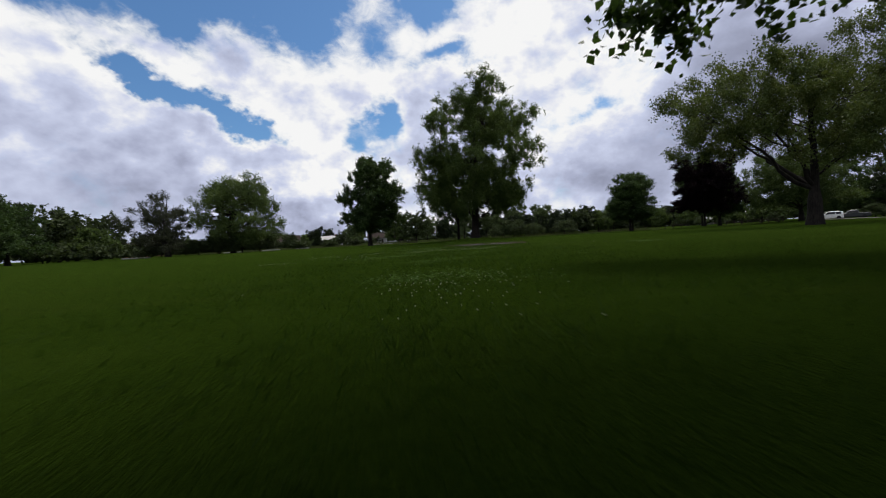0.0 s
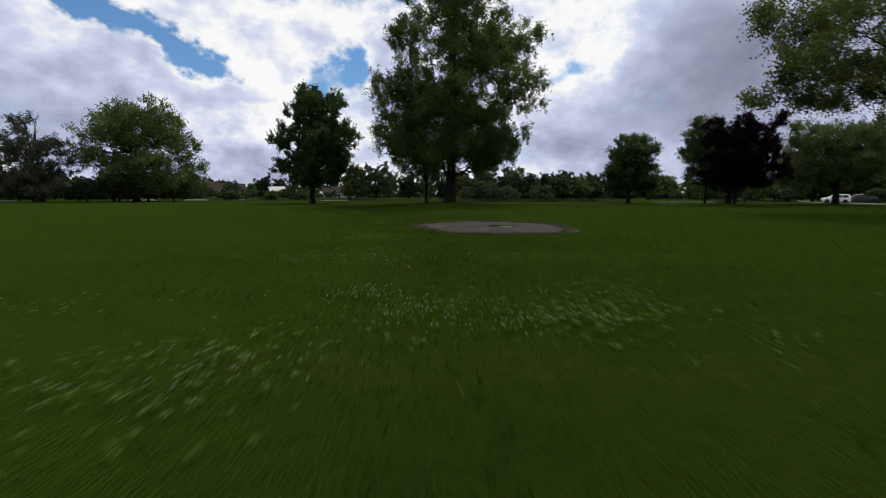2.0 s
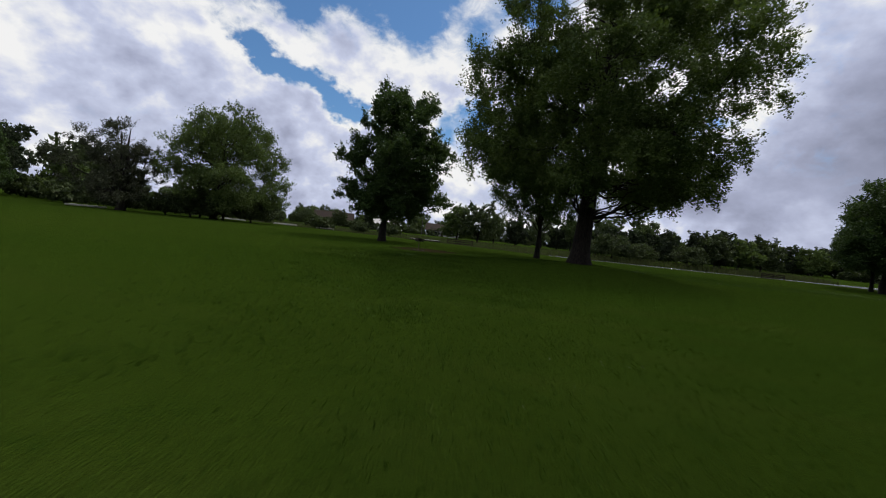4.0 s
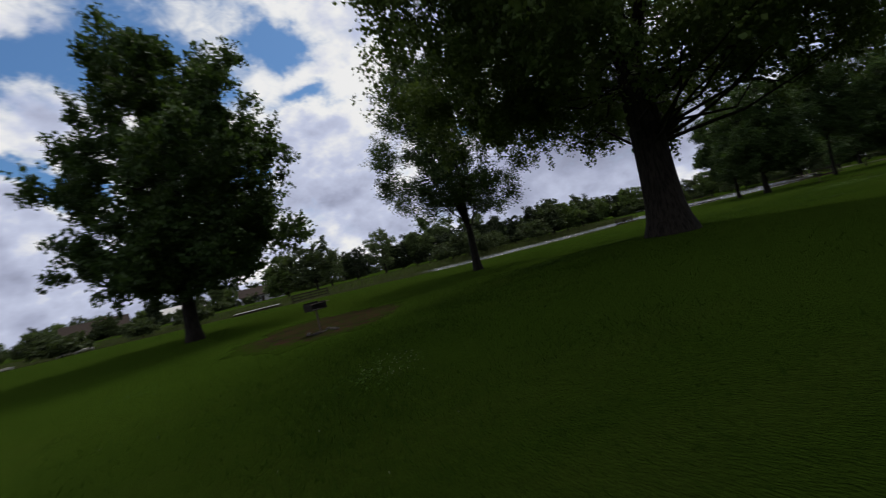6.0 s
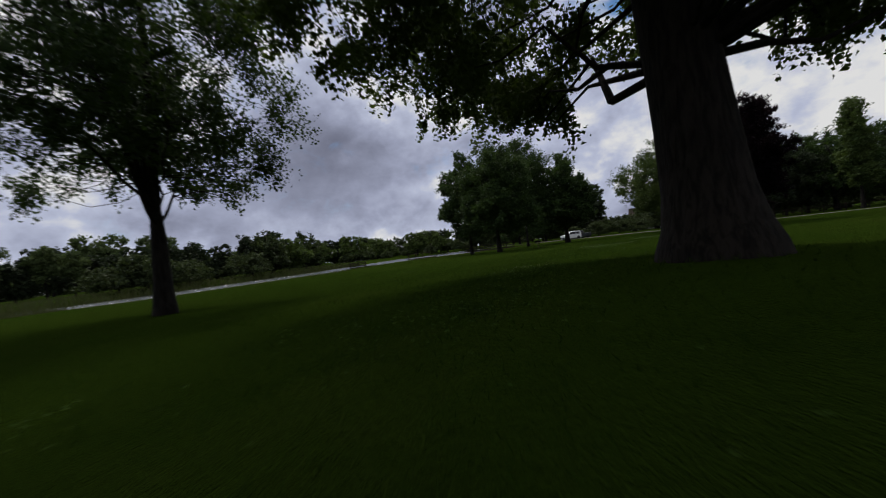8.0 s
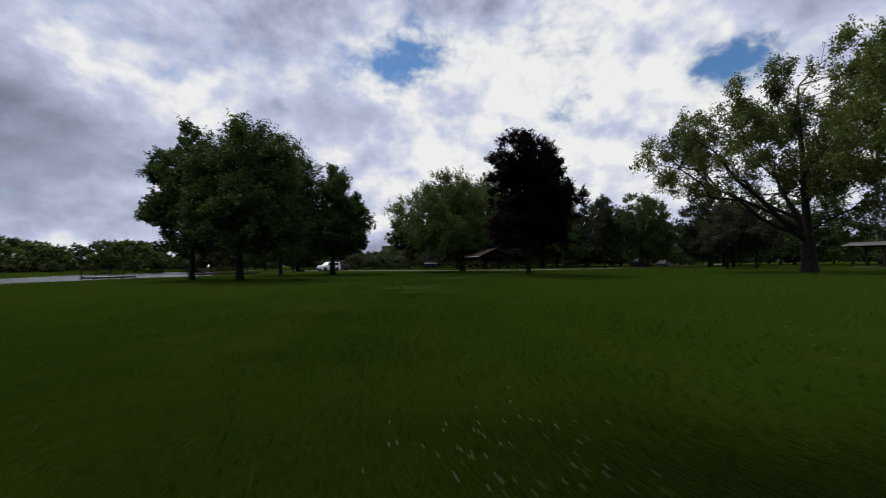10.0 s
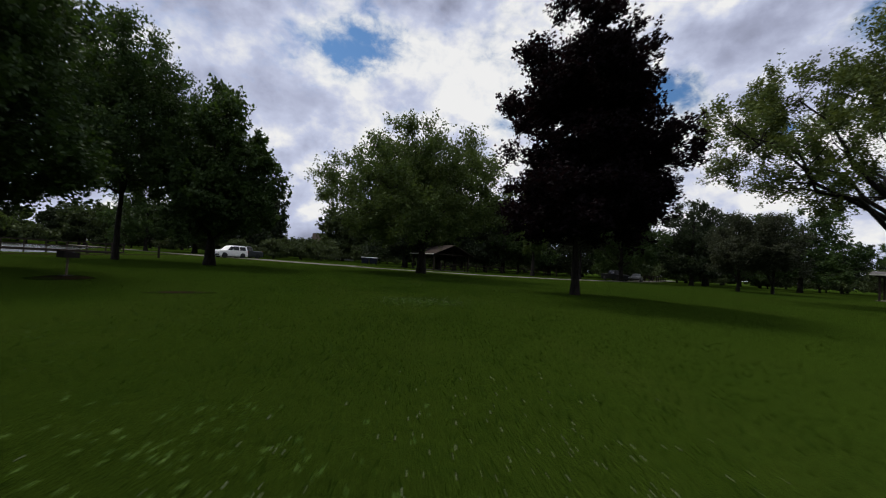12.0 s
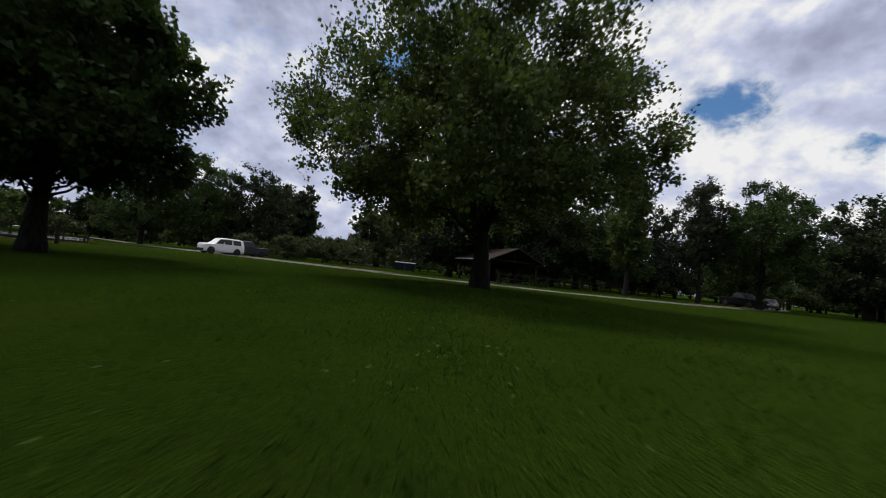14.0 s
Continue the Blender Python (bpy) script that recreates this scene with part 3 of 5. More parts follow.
def lake_depth(px, py):
    """Distance into the lake's outline: above nought inside it."""
    n = len(LAKE)
    best = np.full(px.shape, 1e9)
    inside = np.zeros(px.shape, bool)
    for k in range(n):
        (ax, ay), (bx, by) = LAKE[k], LAKE[(k + 1) % n]
        dx, dy = bx - ax, by - ay
        t = np.clip(((px - ax) * dx + (py - ay) * dy) / (dx * dx + dy * dy), 0, 1)
        best = np.minimum(best, np.hypot(px - ax - t * dx, py - ay - t * dy))
        inside ^= ((ay > py) != (by > py)) & (px < dx * (py - ay) / (dy + 1e-12) + ax)
    return np.where(inside, best, -best)


def build_ground():
    far = [260, 420, 700, 1200, 2200, 4000]
    xs = np.array([-v for v in far[::-1]] + list(np.arange(-150, -20, 3.0)) + list(np.arange(-20, 70, 1.5)) + list(np.arange(70, 181, 3.0)) + far)
    ys = np.array([-v for v in far[::-1]] + list(np.arange(-60, 45, 3.0)) + list(np.arange(45, 78, 1.5)) + list(np.arange(78, 211, 3.0)) + far)
    gx, gy = np.meshgrid(xs, ys)
    d = lake_depth(gx, gy)
    t = np.clip((d + 7) / 10, 0, 1)
    gz = -1.5 * t * t * (3 - 2 * t)
    back = np.clip((gy - 160) / 120, 0, 1)
    gz += back * 0.8 + rise(gx, gy)
    w = len(xs)
    faces = [(j * w + i, j * w + i + 1, (j + 1) * w + i + 1, (j + 1) * w + i) for j in range(len(ys) - 1) for i in range(w - 1)]
    me = mesh_of("ground", np.c_[gx.ravel(), gy.ravel(), gz.ravel()], faces, GRASS, True)
    tagged(new("ground", me), "mown park lawn of short green grass", "lawn", kind="structure")


build_ground()
water_bm = bmesh.new()
water_bm.faces.new([water_bm.verts.new((px * 1.0, py, -0.8)) for px, py in ((-95, 90), (170, 90), (170, 195), (-95, 195))])
water_mesh = bpy.data.meshes.new("water")
water_bm.to_mesh(water_mesh)
water_bm.free()
water_mesh.materials.append(WATER)
tagged(new("water", water_mesh), "calm grey pond reflecting the cloudy sky", "pond", kind="structure")


def ragged_disc(name, x, y, rx, ry, turn, mat, label, category, seed, z=0.004, rough=0.12, thick=0.0):
    rng = np.random.default_rng(seed)
    n, rings = 192, 5
    wob = sum(rng.normal(0, rough / (k + 1)) * np.cos(k * np.linspace(0, 2 * math.pi, n, endpoint=False) + rng.uniform(0, 6)) for k in range(2, 40))
    ang = np.linspace(0, 2 * math.pi, n, endpoint=False)
    verts, faces = [(0, 0, z + 0.02)], []
    for r in range(1, rings + 1):
        f = r / rings
        for k in range(n):
            s = f * (1 + wob[k] * f)
            verts.append((rx * s * math.cos(ang[k]), ry * s * math.sin(ang[k]), z + 0.02 * (1 - f * f) + rng.normal(0, 0.004) * (r < rings)))
    for k in range(n):
        faces.append((0, 1 + k, 1 + (k + 1) % n))
        for r in range(rings - 1):
            i, j = 1 + r * n + k, 1 + r * n + (k + 1) % n
            faces.append((i, i + n, j + n, j))
    ob = new(name, mesh_of(name, verts, faces, mat, True))
    ob.matrix_basis = pose(x, y, 0, 0, 0, turn)
    return tagged(ob, label, category, kind="structure")


ragged_disc("worn_pad", 2.95, 28.0, 2.55, 3.0, 10, PAD, "round worn-out asphalt pad sunk in the lawn", "pad", 3, rough=0.085)
ragged_disc("dirt_shade_patch", -6.0, 62.2, 2.75, 3.6, 8, DIRT_AND_SHADE, "bare trodden dirt round the park grill", "bare patch", 4, rough=0.22)
ragged_disc("dirt_shade_patch", 33.8, 69.2, 0.8, 0.3, 120, DIRT_AND_SHADE, "small worn patch of dirt in the grass", "bare patch", 5, rough=0.14)
# no bare soil here: the shade below the second grill, put into colour
ragged_disc("dirt_shade_patch", 36.4, 73.5, 1.2, 0.7, 20, DIRT_AND_SHADE, "dark patch painted as shade under the pedestal grill", "bare patch", 6, rough=0.12)


def strip(name, line, width, mat, label, category, z=0.006, seed=1):
    rng = np.random.default_rng(seed)
    pts = []
    for (ax, ay), (bx, by) in zip(line, line[1:]):
        steps = max(2, int(math.hypot(bx - ax, by - ay) / 1.5))
        pts += [(ax + (bx - ax) * k / steps, ay + (by - ay) * k / steps) for k in range(steps)]
    pts = np.array(pts + [line[-1]], float)
    for _ in range(6):
        pts[1:-1] = (pts[:-2] + 2 * pts[1:-1] + pts[2:]) / 4
    d = np.gradient(pts, axis=0)
    d /= np.linalg.norm(d, axis=1)[:, None]
    side = np.c_[-d[:, 1], d[:, 0]]
    verts, faces = [], []
    for k, p in enumerate(pts):
        for f in (-1, -0.5, 0, 0.5, 1):
            w = width / 2 * f + (rng.normal(0, 0.10) if abs(f) == 1 else 0)
            q = p + side[k] * w
            verts.append((q[0], q[1], z + 0.03 * (1 - f * f)))
    for k in range(len(pts) - 1):
        for f in range(4):
            i = 5 * k + f
            faces.append((i, i + 1, i + 6, i + 5))
    return tagged(new(name, mesh_of(name, verts, faces, mat, True)), label, category, kind="structure")


strip("gravel_drive", [(120, 128), (98, 105), (85, 90), (79.5, 80), (73, 70.5), (69.5, 61), (68, 52), (72, 40), (82, 26), (104, 4), (140, -28)], 3.4, GRAVEL, "pale gravel drive across the park", "drive")
strip("gravel_apron", [(88, 92.5), (83, 85.5), (79.0, 78.0), (75.5, 72.0), (72.5, 67.0)], 6.0, GRAVEL, "wide gravel lay-by where the cars stand", "lay-by", z=0.03, seed=3)
strip("footpath", [(40, 89), (54, 86.5), (68, 88), (84, 91)], 0.9, TRODDEN, "narrow trodden footpath by the pond", "path", seed=2)

# ---- near trees ----
tree("cottonwood_tree", 4.8, 58.5, 6, [(2.6, 21.8, 2.6, 2.5), (0, 19.3, 3.1, 2.3), (-4.2, 18.2, 2.4, 2.3), (6.5, 18, 3.1, 2.3), (2.6, 16.2, 4.2, 3), (-5.3, 12.2, 3.5, 3), (7.3, 12.6, 2.8, 3), (-0.5, 11.2, 4.2, 3), (5.4, 8.6, 3.2, 3.2), (-5.6, 7.7, 3.2, 2.8), (-2.2, 6.6, 2.6, 2.2), (4.9, 6.2, 2.1, 1.9)],
     LEAF_POPLAR, BARK_GREY, 430000, 0.122, 0.54, 5.4, "tall old cottonwood with a thick furrowed trunk", clumps=870, clump_radius=0.78, hang=0.8, lift=0.05, seed=11, lean=(0.04, 0.06), flare=1.55, limb=0.9, upright=1.0, mains=3, side=0.26, bare_twigs=60, sides=4, deep=0.95,
     extra=[(5.3, -1.8, 5.7, 1.5, 1.5, 0.9), (4.5, 5.5, 6.2, 2.2, 2.2, 1.2), (5.2, 2.4, 6.2, 2.5, 2.0, 1.2), (5.0, -0.5, 6.4, 2.2, 2.0, 1.2), (-1.0, 6.0, 6.4, 2.4, 2.0, 1.3), (1.8, 6.4, 6.6, 2.2, 1.8, 1.2), (-4.5, 2.0, 6.4, 2.2, 2.2, 1.4), (-4.5, -3.0, 6.2, 2.2, 2.2, 1.4), (0.5, -5.5, 6.6, 2.6, 2.0, 1.4), (2.8, -4.2, 6.4, 1.9, 1.9, 1.1),
            (5.1, 3.4, 4.6, 0.8, 0.8, 0.9), (4.3, 4.4, 5.2, 0.9, 0.9, 0.8), (3.6, 6.6, 5.4, 1.5, 1.1, 0.7), (5.5, 6.0, 5.4, 1.5, 1.1, 0.7), (-0.5, 3.6, 4.4, 1.2, 1.2, 0.9), (-2.6, 1.8, 5.0, 1.6, 1.4, 1.0), (3.6, -2.6, 4.9, 1.4, 1.2, 0.9), (-2.2, -1.6, 4.7, 1.2, 1.0, 0.9),
            (2.9, -0.1, 4.6, 1.1, 1.1, 1.0), (5.2, -2.5, 5.0, 1.4, 1.4, 0.8), (3.2, 3.5, 4.2, 0.5, 0.5, 1.2), (5.8, 1.9, 5.6, 1.0, 0.9, 0.8), (6.2, 0.5, 5.7, 1.1, 1.0, 0.8), (2.8, -1.0, 9.0, 1.9, 1.9, 1.6), (1.8, -3.0, 8.6, 1.6, 1.5, 1.3)]).scale = (1.03, 1.03, 0.925)
tree("maple_tree", -12.8, 72.1, -18, [(-0.2, 15.4, 1.7, 1.5), (3.1, 14.6, 1.8, 1.7), (-0.7, 12.7, 3.1, 1.8), (3.1, 11.8, 2, 1.9), (-4, 9.5, 1.8, 1.7), (0.6, 9.2, 3.5, 2.2), (5, 9.6, 2.1, 1.7), (-1, 6.4, 3.8, 2.1), (-4.2, 5.1, 1.5, 1.4), (3.6, 6.7, 2.4, 1.8), (5, 4.4, 2.1, 1.3), (0.4, 3.9, 4.2, 1.4)],
     LEAF_MAPLE, BARK_DARK, 120000, 0.19, 0.36, 2.2, "dense dark green maple with a pointed crown", clumps=520, clump_radius=0.75, seed=12).scale = (0.97, 0.97, 0.93)
tree("young_tree", 2.9, 71.35, 26, [(-4.3, 7.8, 1.2, 1.2), (-1.6, 9.6, 2.4, 1.7), (-0.3, 7.2, 2.1, 1.6), (-3.9, 5.4, 1.1, 1), (-3.2, 3.7, 0.9, 0.6), (1.1, 4.9, 1.8, 1.1), (2.3, 3.7, 1.2, 0.6), (-1.1, 5, 1.8, 1.3), (-0.9, 11.6, 2.1, 1.8), (2.4, 7.6, 1.4, 1.4)],
     LEAF_MAPLE, BARK_DARK, 84000, 0.10, 0.23, 2.3, "slender shade tree with an airy crown", clumps=500, clump_radius=0.6, seed=13, sides=4,
     extra=[(3.8, 0.9, 6.2, 1.3, 1.3, 1.2), (3.2, 0.8, 4.8, 1.2, 1.2, 0.8), (2.8, 0.6, 8.6, 1.4, 1.4, 1.3)])
tree("elm_tree", -44.8, 86.9, -36, [(1.4, 15.0, 4.2, 1.9), (-2.8, 14.0, 3.6, 2.2), (5.4, 13.8, 3.6, 2.4), (-5.6, 11, 2.8, 2.4), (8.2, 10.6, 2.8, 2.6), (1.2, 11.4, 5, 3.2), (-6.6, 7.6, 2.2, 2.0), (9.8, 6.8, 2.6, 2.8), (7.6, 4.0, 3, 2), (1.8, 6.6, 4, 2.6), (-3.2, 6.6, 2.6, 2), (3, 3.6, 4, 1.6), (-3.6, 4.2, 2.4, 1.5), (9.6, 3.8, 2.2, 1.8)],
     LEAF_ELM, BARK_DARK, 90000, 0.22, 0.5, 2.6, "broad light green elm with a rounded crown", clumps=760, clump_radius=1.1, seed=14, upright=0.5, mains=7).scale = (0.93, 0.93, 0.92)
tree("willow_tree", -54.7, 80.8, -44, [(-0.6, 11.4, 1.8, 2), (-4.6, 9.0, 1.7, 1.5), (-7.4, 6.4, 1.5, 1.5), (-0.9, 7.0, 3.1, 3.0), (2.6, 8.0, 1.9, 1.8), (3.4, 5.2, 1.6, 1.4), (-0.5, 2.9, 4.3, 2.6), (-5.8, 3.2, 1.2, 1.6)],
     LEAF_GREY, BARK_DARK, 52000, 0.15, 0.5, 1.8, "half-bare greyish willow with dead limbs", clumps=300, clump_radius=0.75, seed=15, bare_twigs=110, limb=1.3, mains=7, lift=0.5)
tree("maple_tree", 36.0, 77.6, 64, [(0.5, 9.8, 1.8, 1.4), (-1.4, 7.8, 2.0, 1.9), (2.1, 7.8, 2.0, 2.0), (0.3, 5.4, 3.4, 2.4), (-1.8, 3.9, 1.8, 1.6), (2.2, 3.8, 2.0, 1.6), (0.2, 3.2, 2.9, 1.0)],
     LEAF_MAPLE, BARK_DARK, 120000, 0.13, 0.21, 1.9, "round dense green maple on a short trunk", clumps=460, clump_radius=0.7, seed=16, sides=4).scale = (1.13, 1.13, 0.97)
tree("ash_tree", 38.8, 82.6, 58, [(0.2, 13.6, 2.2, 1.7), (-2.2, 10.7, 2.8, 2.1), (2.0, 10.2, 2.6, 2.1), (-0.8, 7.5, 3.6, 2.1), (-3.2, 6.1, 2.0, 1.6), (0.4, 4.0, 3.4, 1.8), (2.8, 5.4, 2.0, 1.6)],
     LEAF_MAPLE, BARK_DARK, 50000, 0.2, 0.22, 2.2, "dark ash tree with a ragged crown", clumps=300, clump_radius=0.75, seed=17).scale = (0.78, 0.78, 0.76)
tree("locust_tree", 52.1, 81.2, 60, [(-0.3, 13.2, 2.2, 1.3), (-2.4, 11.3, 2.2, 1.7), (2.5, 11.2, 2.3, 1.8), (0, 10.0, 3, 2), (-3, 8.4, 2.2, 1.8), (3.0, 8.1, 2.2, 1.8), (0.4, 7.0, 3, 1.8), (-1.8, 5.4, 2, 1.2), (2.2, 5.3, 1.8, 1.2)],
     LEAF_MAPLE, BARK_DARK, 85000, 0.15, 0.17, 3.0, "vase-shaped tree with fine dark leaves", clumps=440, clump_radius=0.8, seed=18)
tree("maple_tree", 51.6, 75.4, 69, [(-0.1, 10.4, 1, 1.1), (-0.3, 8.5, 2, 1.6), (-2, 5.9, 1.4, 1.6), (1.8, 6.6, 1.9, 1.7), (0.3, 4.8, 3.4, 2), (3.3, 5.7, 1.3, 1.2), (-1.1, 3.0, 1.9, 1), (2.1, 3.3, 2.2, 1)],
     LEAF_MAPLE, BARK_DARK, 70000, 0.18, 0.29, 1.6, "dark green maple with a full crown", clumps=420, clump_radius=0.65, seed=19)
tree("oak_tree", 54.3, 61.3, 96, [(-1, 9.6, 1.9, 1.2), (-3.4, 8.5, 2.3, 1.4), (1.9, 8.9, 2.3, 1.4), (-5.8, 7.5, 1.9, 1.3), (4, 8.0, 1.4, 1.4), (-7, 5.5, 1.7, 1.3), (-2.9, 6.4, 3.8, 1.9), (2.2, 6.4, 3.5, 1.9), (-0.7, 8.0, 3.1, 1.9), (-4.6, 4.3, 3, 1.4), (1.2, 4.5, 3.8, 1.5), (3.9, 4.2, 1.5, 1.1), (-1, 3.3, 4.6, 0.9)],
     LEAF_OAK, BARK_DARK, 120000, 0.14, 0.34, 1.8, "broad green oak with a low spreading crown", clumps=430, clump_radius=0.85, fill=0.5, seed=20, sides=4, flare=1.35, mains=6,
     extra=[(5.4, 0, 6.8, 1.5, 2, 1.3), (5.6, -1, 5.0, 1.4, 2, 1.0), (4.4, 1, 8.4, 1.5, 2, 1.1), (-8.4, 0, 5.5, 1.4, 2, 1.0), (-7.6, 1, 7.6, 1.5, 2, 1.2)])
tree("purple_maple_tree", 37.2, 57.4, 117, [(0.2, 9.9, 1.4, 0.9), (-1.5, 9.1, 1.1, 0.9), (1.4, 9.1, 1.1, 0.9), (-1.9, 7.6, 1.1, 1.1), (1.8, 7.7, 1.1, 1.1), (0.0, 7.6, 2.2, 1.4), (2.9, 6.0, 1.1, 1.0), (-2.2, 5.6, 1.1, 1.1), (0.5, 5.4, 2.4, 1.4), (-2.2, 3.8, 1.0, 1.0), (0.3, 3.6, 2.6, 1.3), (2.6, 3.9, 1.2, 1.0), (-1.2, 2.7, 1.2, 0.6), (1.7, 2.8, 1.2, 0.7)],
     LEAF_PURPLE, BARK_DARK, 170000, 0.105, 0.135, 1.7, "blackish purple maple with a dense crown", clumps=560, clump_radius=0.5, seed=21).scale = (1.03, 1.03, 0.91)
tree("silver_maple_tree", 40.3, 34.3, 148, [(-1.0, 13.6, 1.6, 1.6), (-4.3, 13.4, 1.8, 1.7), (-8.4, 13.0, 1.9, 1.8), (3.4, 14.6, 1.9, 1.8), (6.4, 15.6, 1.9, 1.9), (6.6, 11.8, 2.0, 2.2), (-10.4, 10.6, 1.8, 1.7), (-7.0, 11.0, 2.4, 2.0), (-3.0, 11.3, 2.3, 2.0), (0.4, 11.3, 1.7, 2.2), (-11.0, 8.4, 1.3, 1.0), (-5.6, 7.8, 1.9, 1.5), (-2.2, 8.2, 1.9, 1.6), (1.4, 7.7, 1.4, 2.2), (3.5, 9.5, 1.7, 2.8), (5.6, 7.6, 2.0, 2.0), (4.6, 5.2, 2.0, 1.3), (-8.2, 6.6, 1.8, 1.1)],
     LEAF_OLIVE, BARK_DARK, 100000, 0.14, 0.5, 2.6, "spreading silver maple with long bare limbs", clumps=400, clump_radius=0.9, lift=0.9, flare=1.3, seed=22, limb=0.95, deep=0.8, mains=6, fill=0.6,
     extra=[(-8, -7, 9.5, 2.2, 2.2, 1.8), (-5.5, -9, 8.4, 2.0, 2.0, 1.5), (-9, -4.5, 11, 2.2, 2.2, 1.8)])
tree("silver_maple_tree", 29.6, 32.2, 50, [(-9.0, 12.0, 2, 1.8), (-5.8, 12.2, 2, 2), (-2.5, 12, 2, 1.9), (0.4, 10.3, 1.8, 2.2), (-10.6, 10.7, 1.7, 1.6), (-10.2, 8, 1.9, 1.4), (-6.4, 8.6, 3.1, 2.5), (-1.7, 8, 2.5, 2.3), (2.2, 6.6, 1.8, 2.1), (4.1, 7.2, 1.8, 2.7), (4.0, 11, 2.2, 2)],
     LEAF_OLIVE, BARK_DARK, 85000, 0.14, 0.5, 2.6, "large dark spreading maple at the lawn's edge", clumps=330, clump_radius=0.9, lift=0.9, seed=23, limb=1.0, deep=0.8, mains=6, fill=0.65, flare=1.3)
tree("shade_tree", 6.0, -3.5, 0, [(-7, 8.4, 3, 1.6), (-3, 9.4, 3, 2), (0, 11.4, 4, 2.4), (4, 9.4, 3, 2), (7, 8.4, 3, 1.6)],
     LEAF_MAPLE, BARK_DARK, 170000, 0.19, 0.4, 3.6, "leafy maple with low boughs, put here to shade the lawn", clumps=760, clump_radius=0.85, seed=24, hang=0.4, sides=4, lift=-0.1,
     extra=[(-3, 6.5, 9, 3, 3, 1.5), (1, 7, 8.0, 3, 3, 1.4), (-6, 3, 8.2, 3, 3, 1.5), (-8, 5, 8.8, 3, 3, 1.4), (4, 6, 7.0, 3, 3, 1.2), (5, 4, 7, 3, 3, 1.6), (0, 3, 7.0, 3, 3, 1.4), (-4, 3.5, 7.4, 3, 2.4, 1.3),
            (-1.2, 11.5, 5.2, 1.5, 1.1, 0.5), (0.4, 11.8, 5.5, 1.5, 1.1, 0.5), (2.0, 11.5, 5.5, 1.5, 1.1, 0.5), (3.6, 11.2, 5.4, 1.5, 1.1, 0.5), (-2.7, 11.6, 5.7, 1.3, 0.9, 0.45), (-2, 3, 5.8, 2.6, 2.2, 0.9), (2, 3, 5.4, 2.6, 2.2, 0.9), (6, 3, 5.2, 2.6, 2.4, 0.9), (-6, 1.5, 5.8, 2.6, 2.2, 0.9), (4, 6, 5.8, 2.4, 1.8, 0.8), (0.5, 6, 6.0, 2.4, 1.8, 0.8), (-3.5, 5.5, 6.3, 2.4, 1.8, 0.8), (8, 6, 5.6, 2.4, 2, 0.8), (1.2, 10.2, 6.0, 2.2, 1.4, 0.6),
            (3, 10, 9.8, 2.5, 2.5, 1.2), (6, 9, 9.5, 2.5, 2.5, 1.3)])
# unseen copies behind the start, added to block skylight and deepen the foreground shade
for tx, ty, turn in ((-12.0, -10.5, 70), (15.0, -10.0, 200), (3.0, -14.0, 310)):
    copy_thing(bpy.data.objects["shade_tree"], pose(tx, ty, 0, 0, 0, turn))
tree("poplar_tree", 82.0, 41.4, 110, [(0, 14.6, 1.1, 1.6), (-0.5, 12.2, 1.6, 1.9), (0.5, 9.8, 1.8, 2.0), (-0.5, 7.4, 1.9, 2.0), (0.4, 5.0, 1.9, 1.8)],
     LEAF_OAK, BARK_DARK, 30000, 0.24, 0.26, 2.4, "upright green poplar behind the drive", clumps=240, clump_radius=0.8, seed=25)
tree("round_tree", 80.0, 28.0, 130, [(0, 11.4, 2.4, 1.4), (-2.4, 9.8, 2.4, 1.7), (2.6, 9.6, 2.4, 1.8), (0, 6.8, 5.0, 2.6), (-4.0, 6.4, 2.2, 1.8), (4.2, 6.2, 2.4, 1.8), (-3, 4.4, 2.4, 1.6), (3.4, 4.2, 2.6, 1.6)],
     LEAF_MAPLE, BARK_DARK, 56000, 0.18, 0.3, 2.0, "round-topped green tree beside the parked cars", clumps=340, clump_radius=0.75, seed=26)
tree("ash_tree", 79.7, 34.9, 124, [(0, 11.6, 1.2, 1.2), (-1.0, 9.8, 1.6, 1.4), (1.2, 9.4, 1.6, 1.5), (0, 7.4, 2.4, 1.6), (-1.4, 5.2, 1.8, 1.3), (1.5, 5.0, 1.8, 1.3)],
     LEAF_GREY, BARK_DARK, 26000, 0.17, 0.2, 2.6, "airy greyish ash tree beside the fence", clumps=200, clump_radius=0.7, seed=27)
for k, (tx, ty) in enumerate(((62.4, 25.3), (64.6, 23.0), (60.8, 22.6))):
    tree("cherry_tree", tx, ty, 135, [(0, 7.4, 1.7, 1.1), (-1.8, 5.8, 1.7, 1.3), (1.9, 5.8, 1.7, 1.2), (0, 4.2, 3.0, 1.4), (-1.8, 2.9, 1.6, 0.8), (1.9, 2.9, 1.6, 0.8)],
         LEAF_GREY, BARK_DARK, 22000, 0.15, 0.13, 0.7, "small low-branching ornamental tree", clumps=170, clump_radius=0.65, seed=30 + k, kind_group="ornamental trees")

# ---- far trees ----
def far_kind(name, lobes, mat, leaves, size, label, seed, radius=0.35, clumps=210, puff=1.0, fork=2.4):
    return tree(name, 0, 0, 0, lobes, mat, BARK_DARK, leaves, size, radius, fork, label, clumps=clumps, clump_radius=puff, seed=seed, kind_group="far trees")


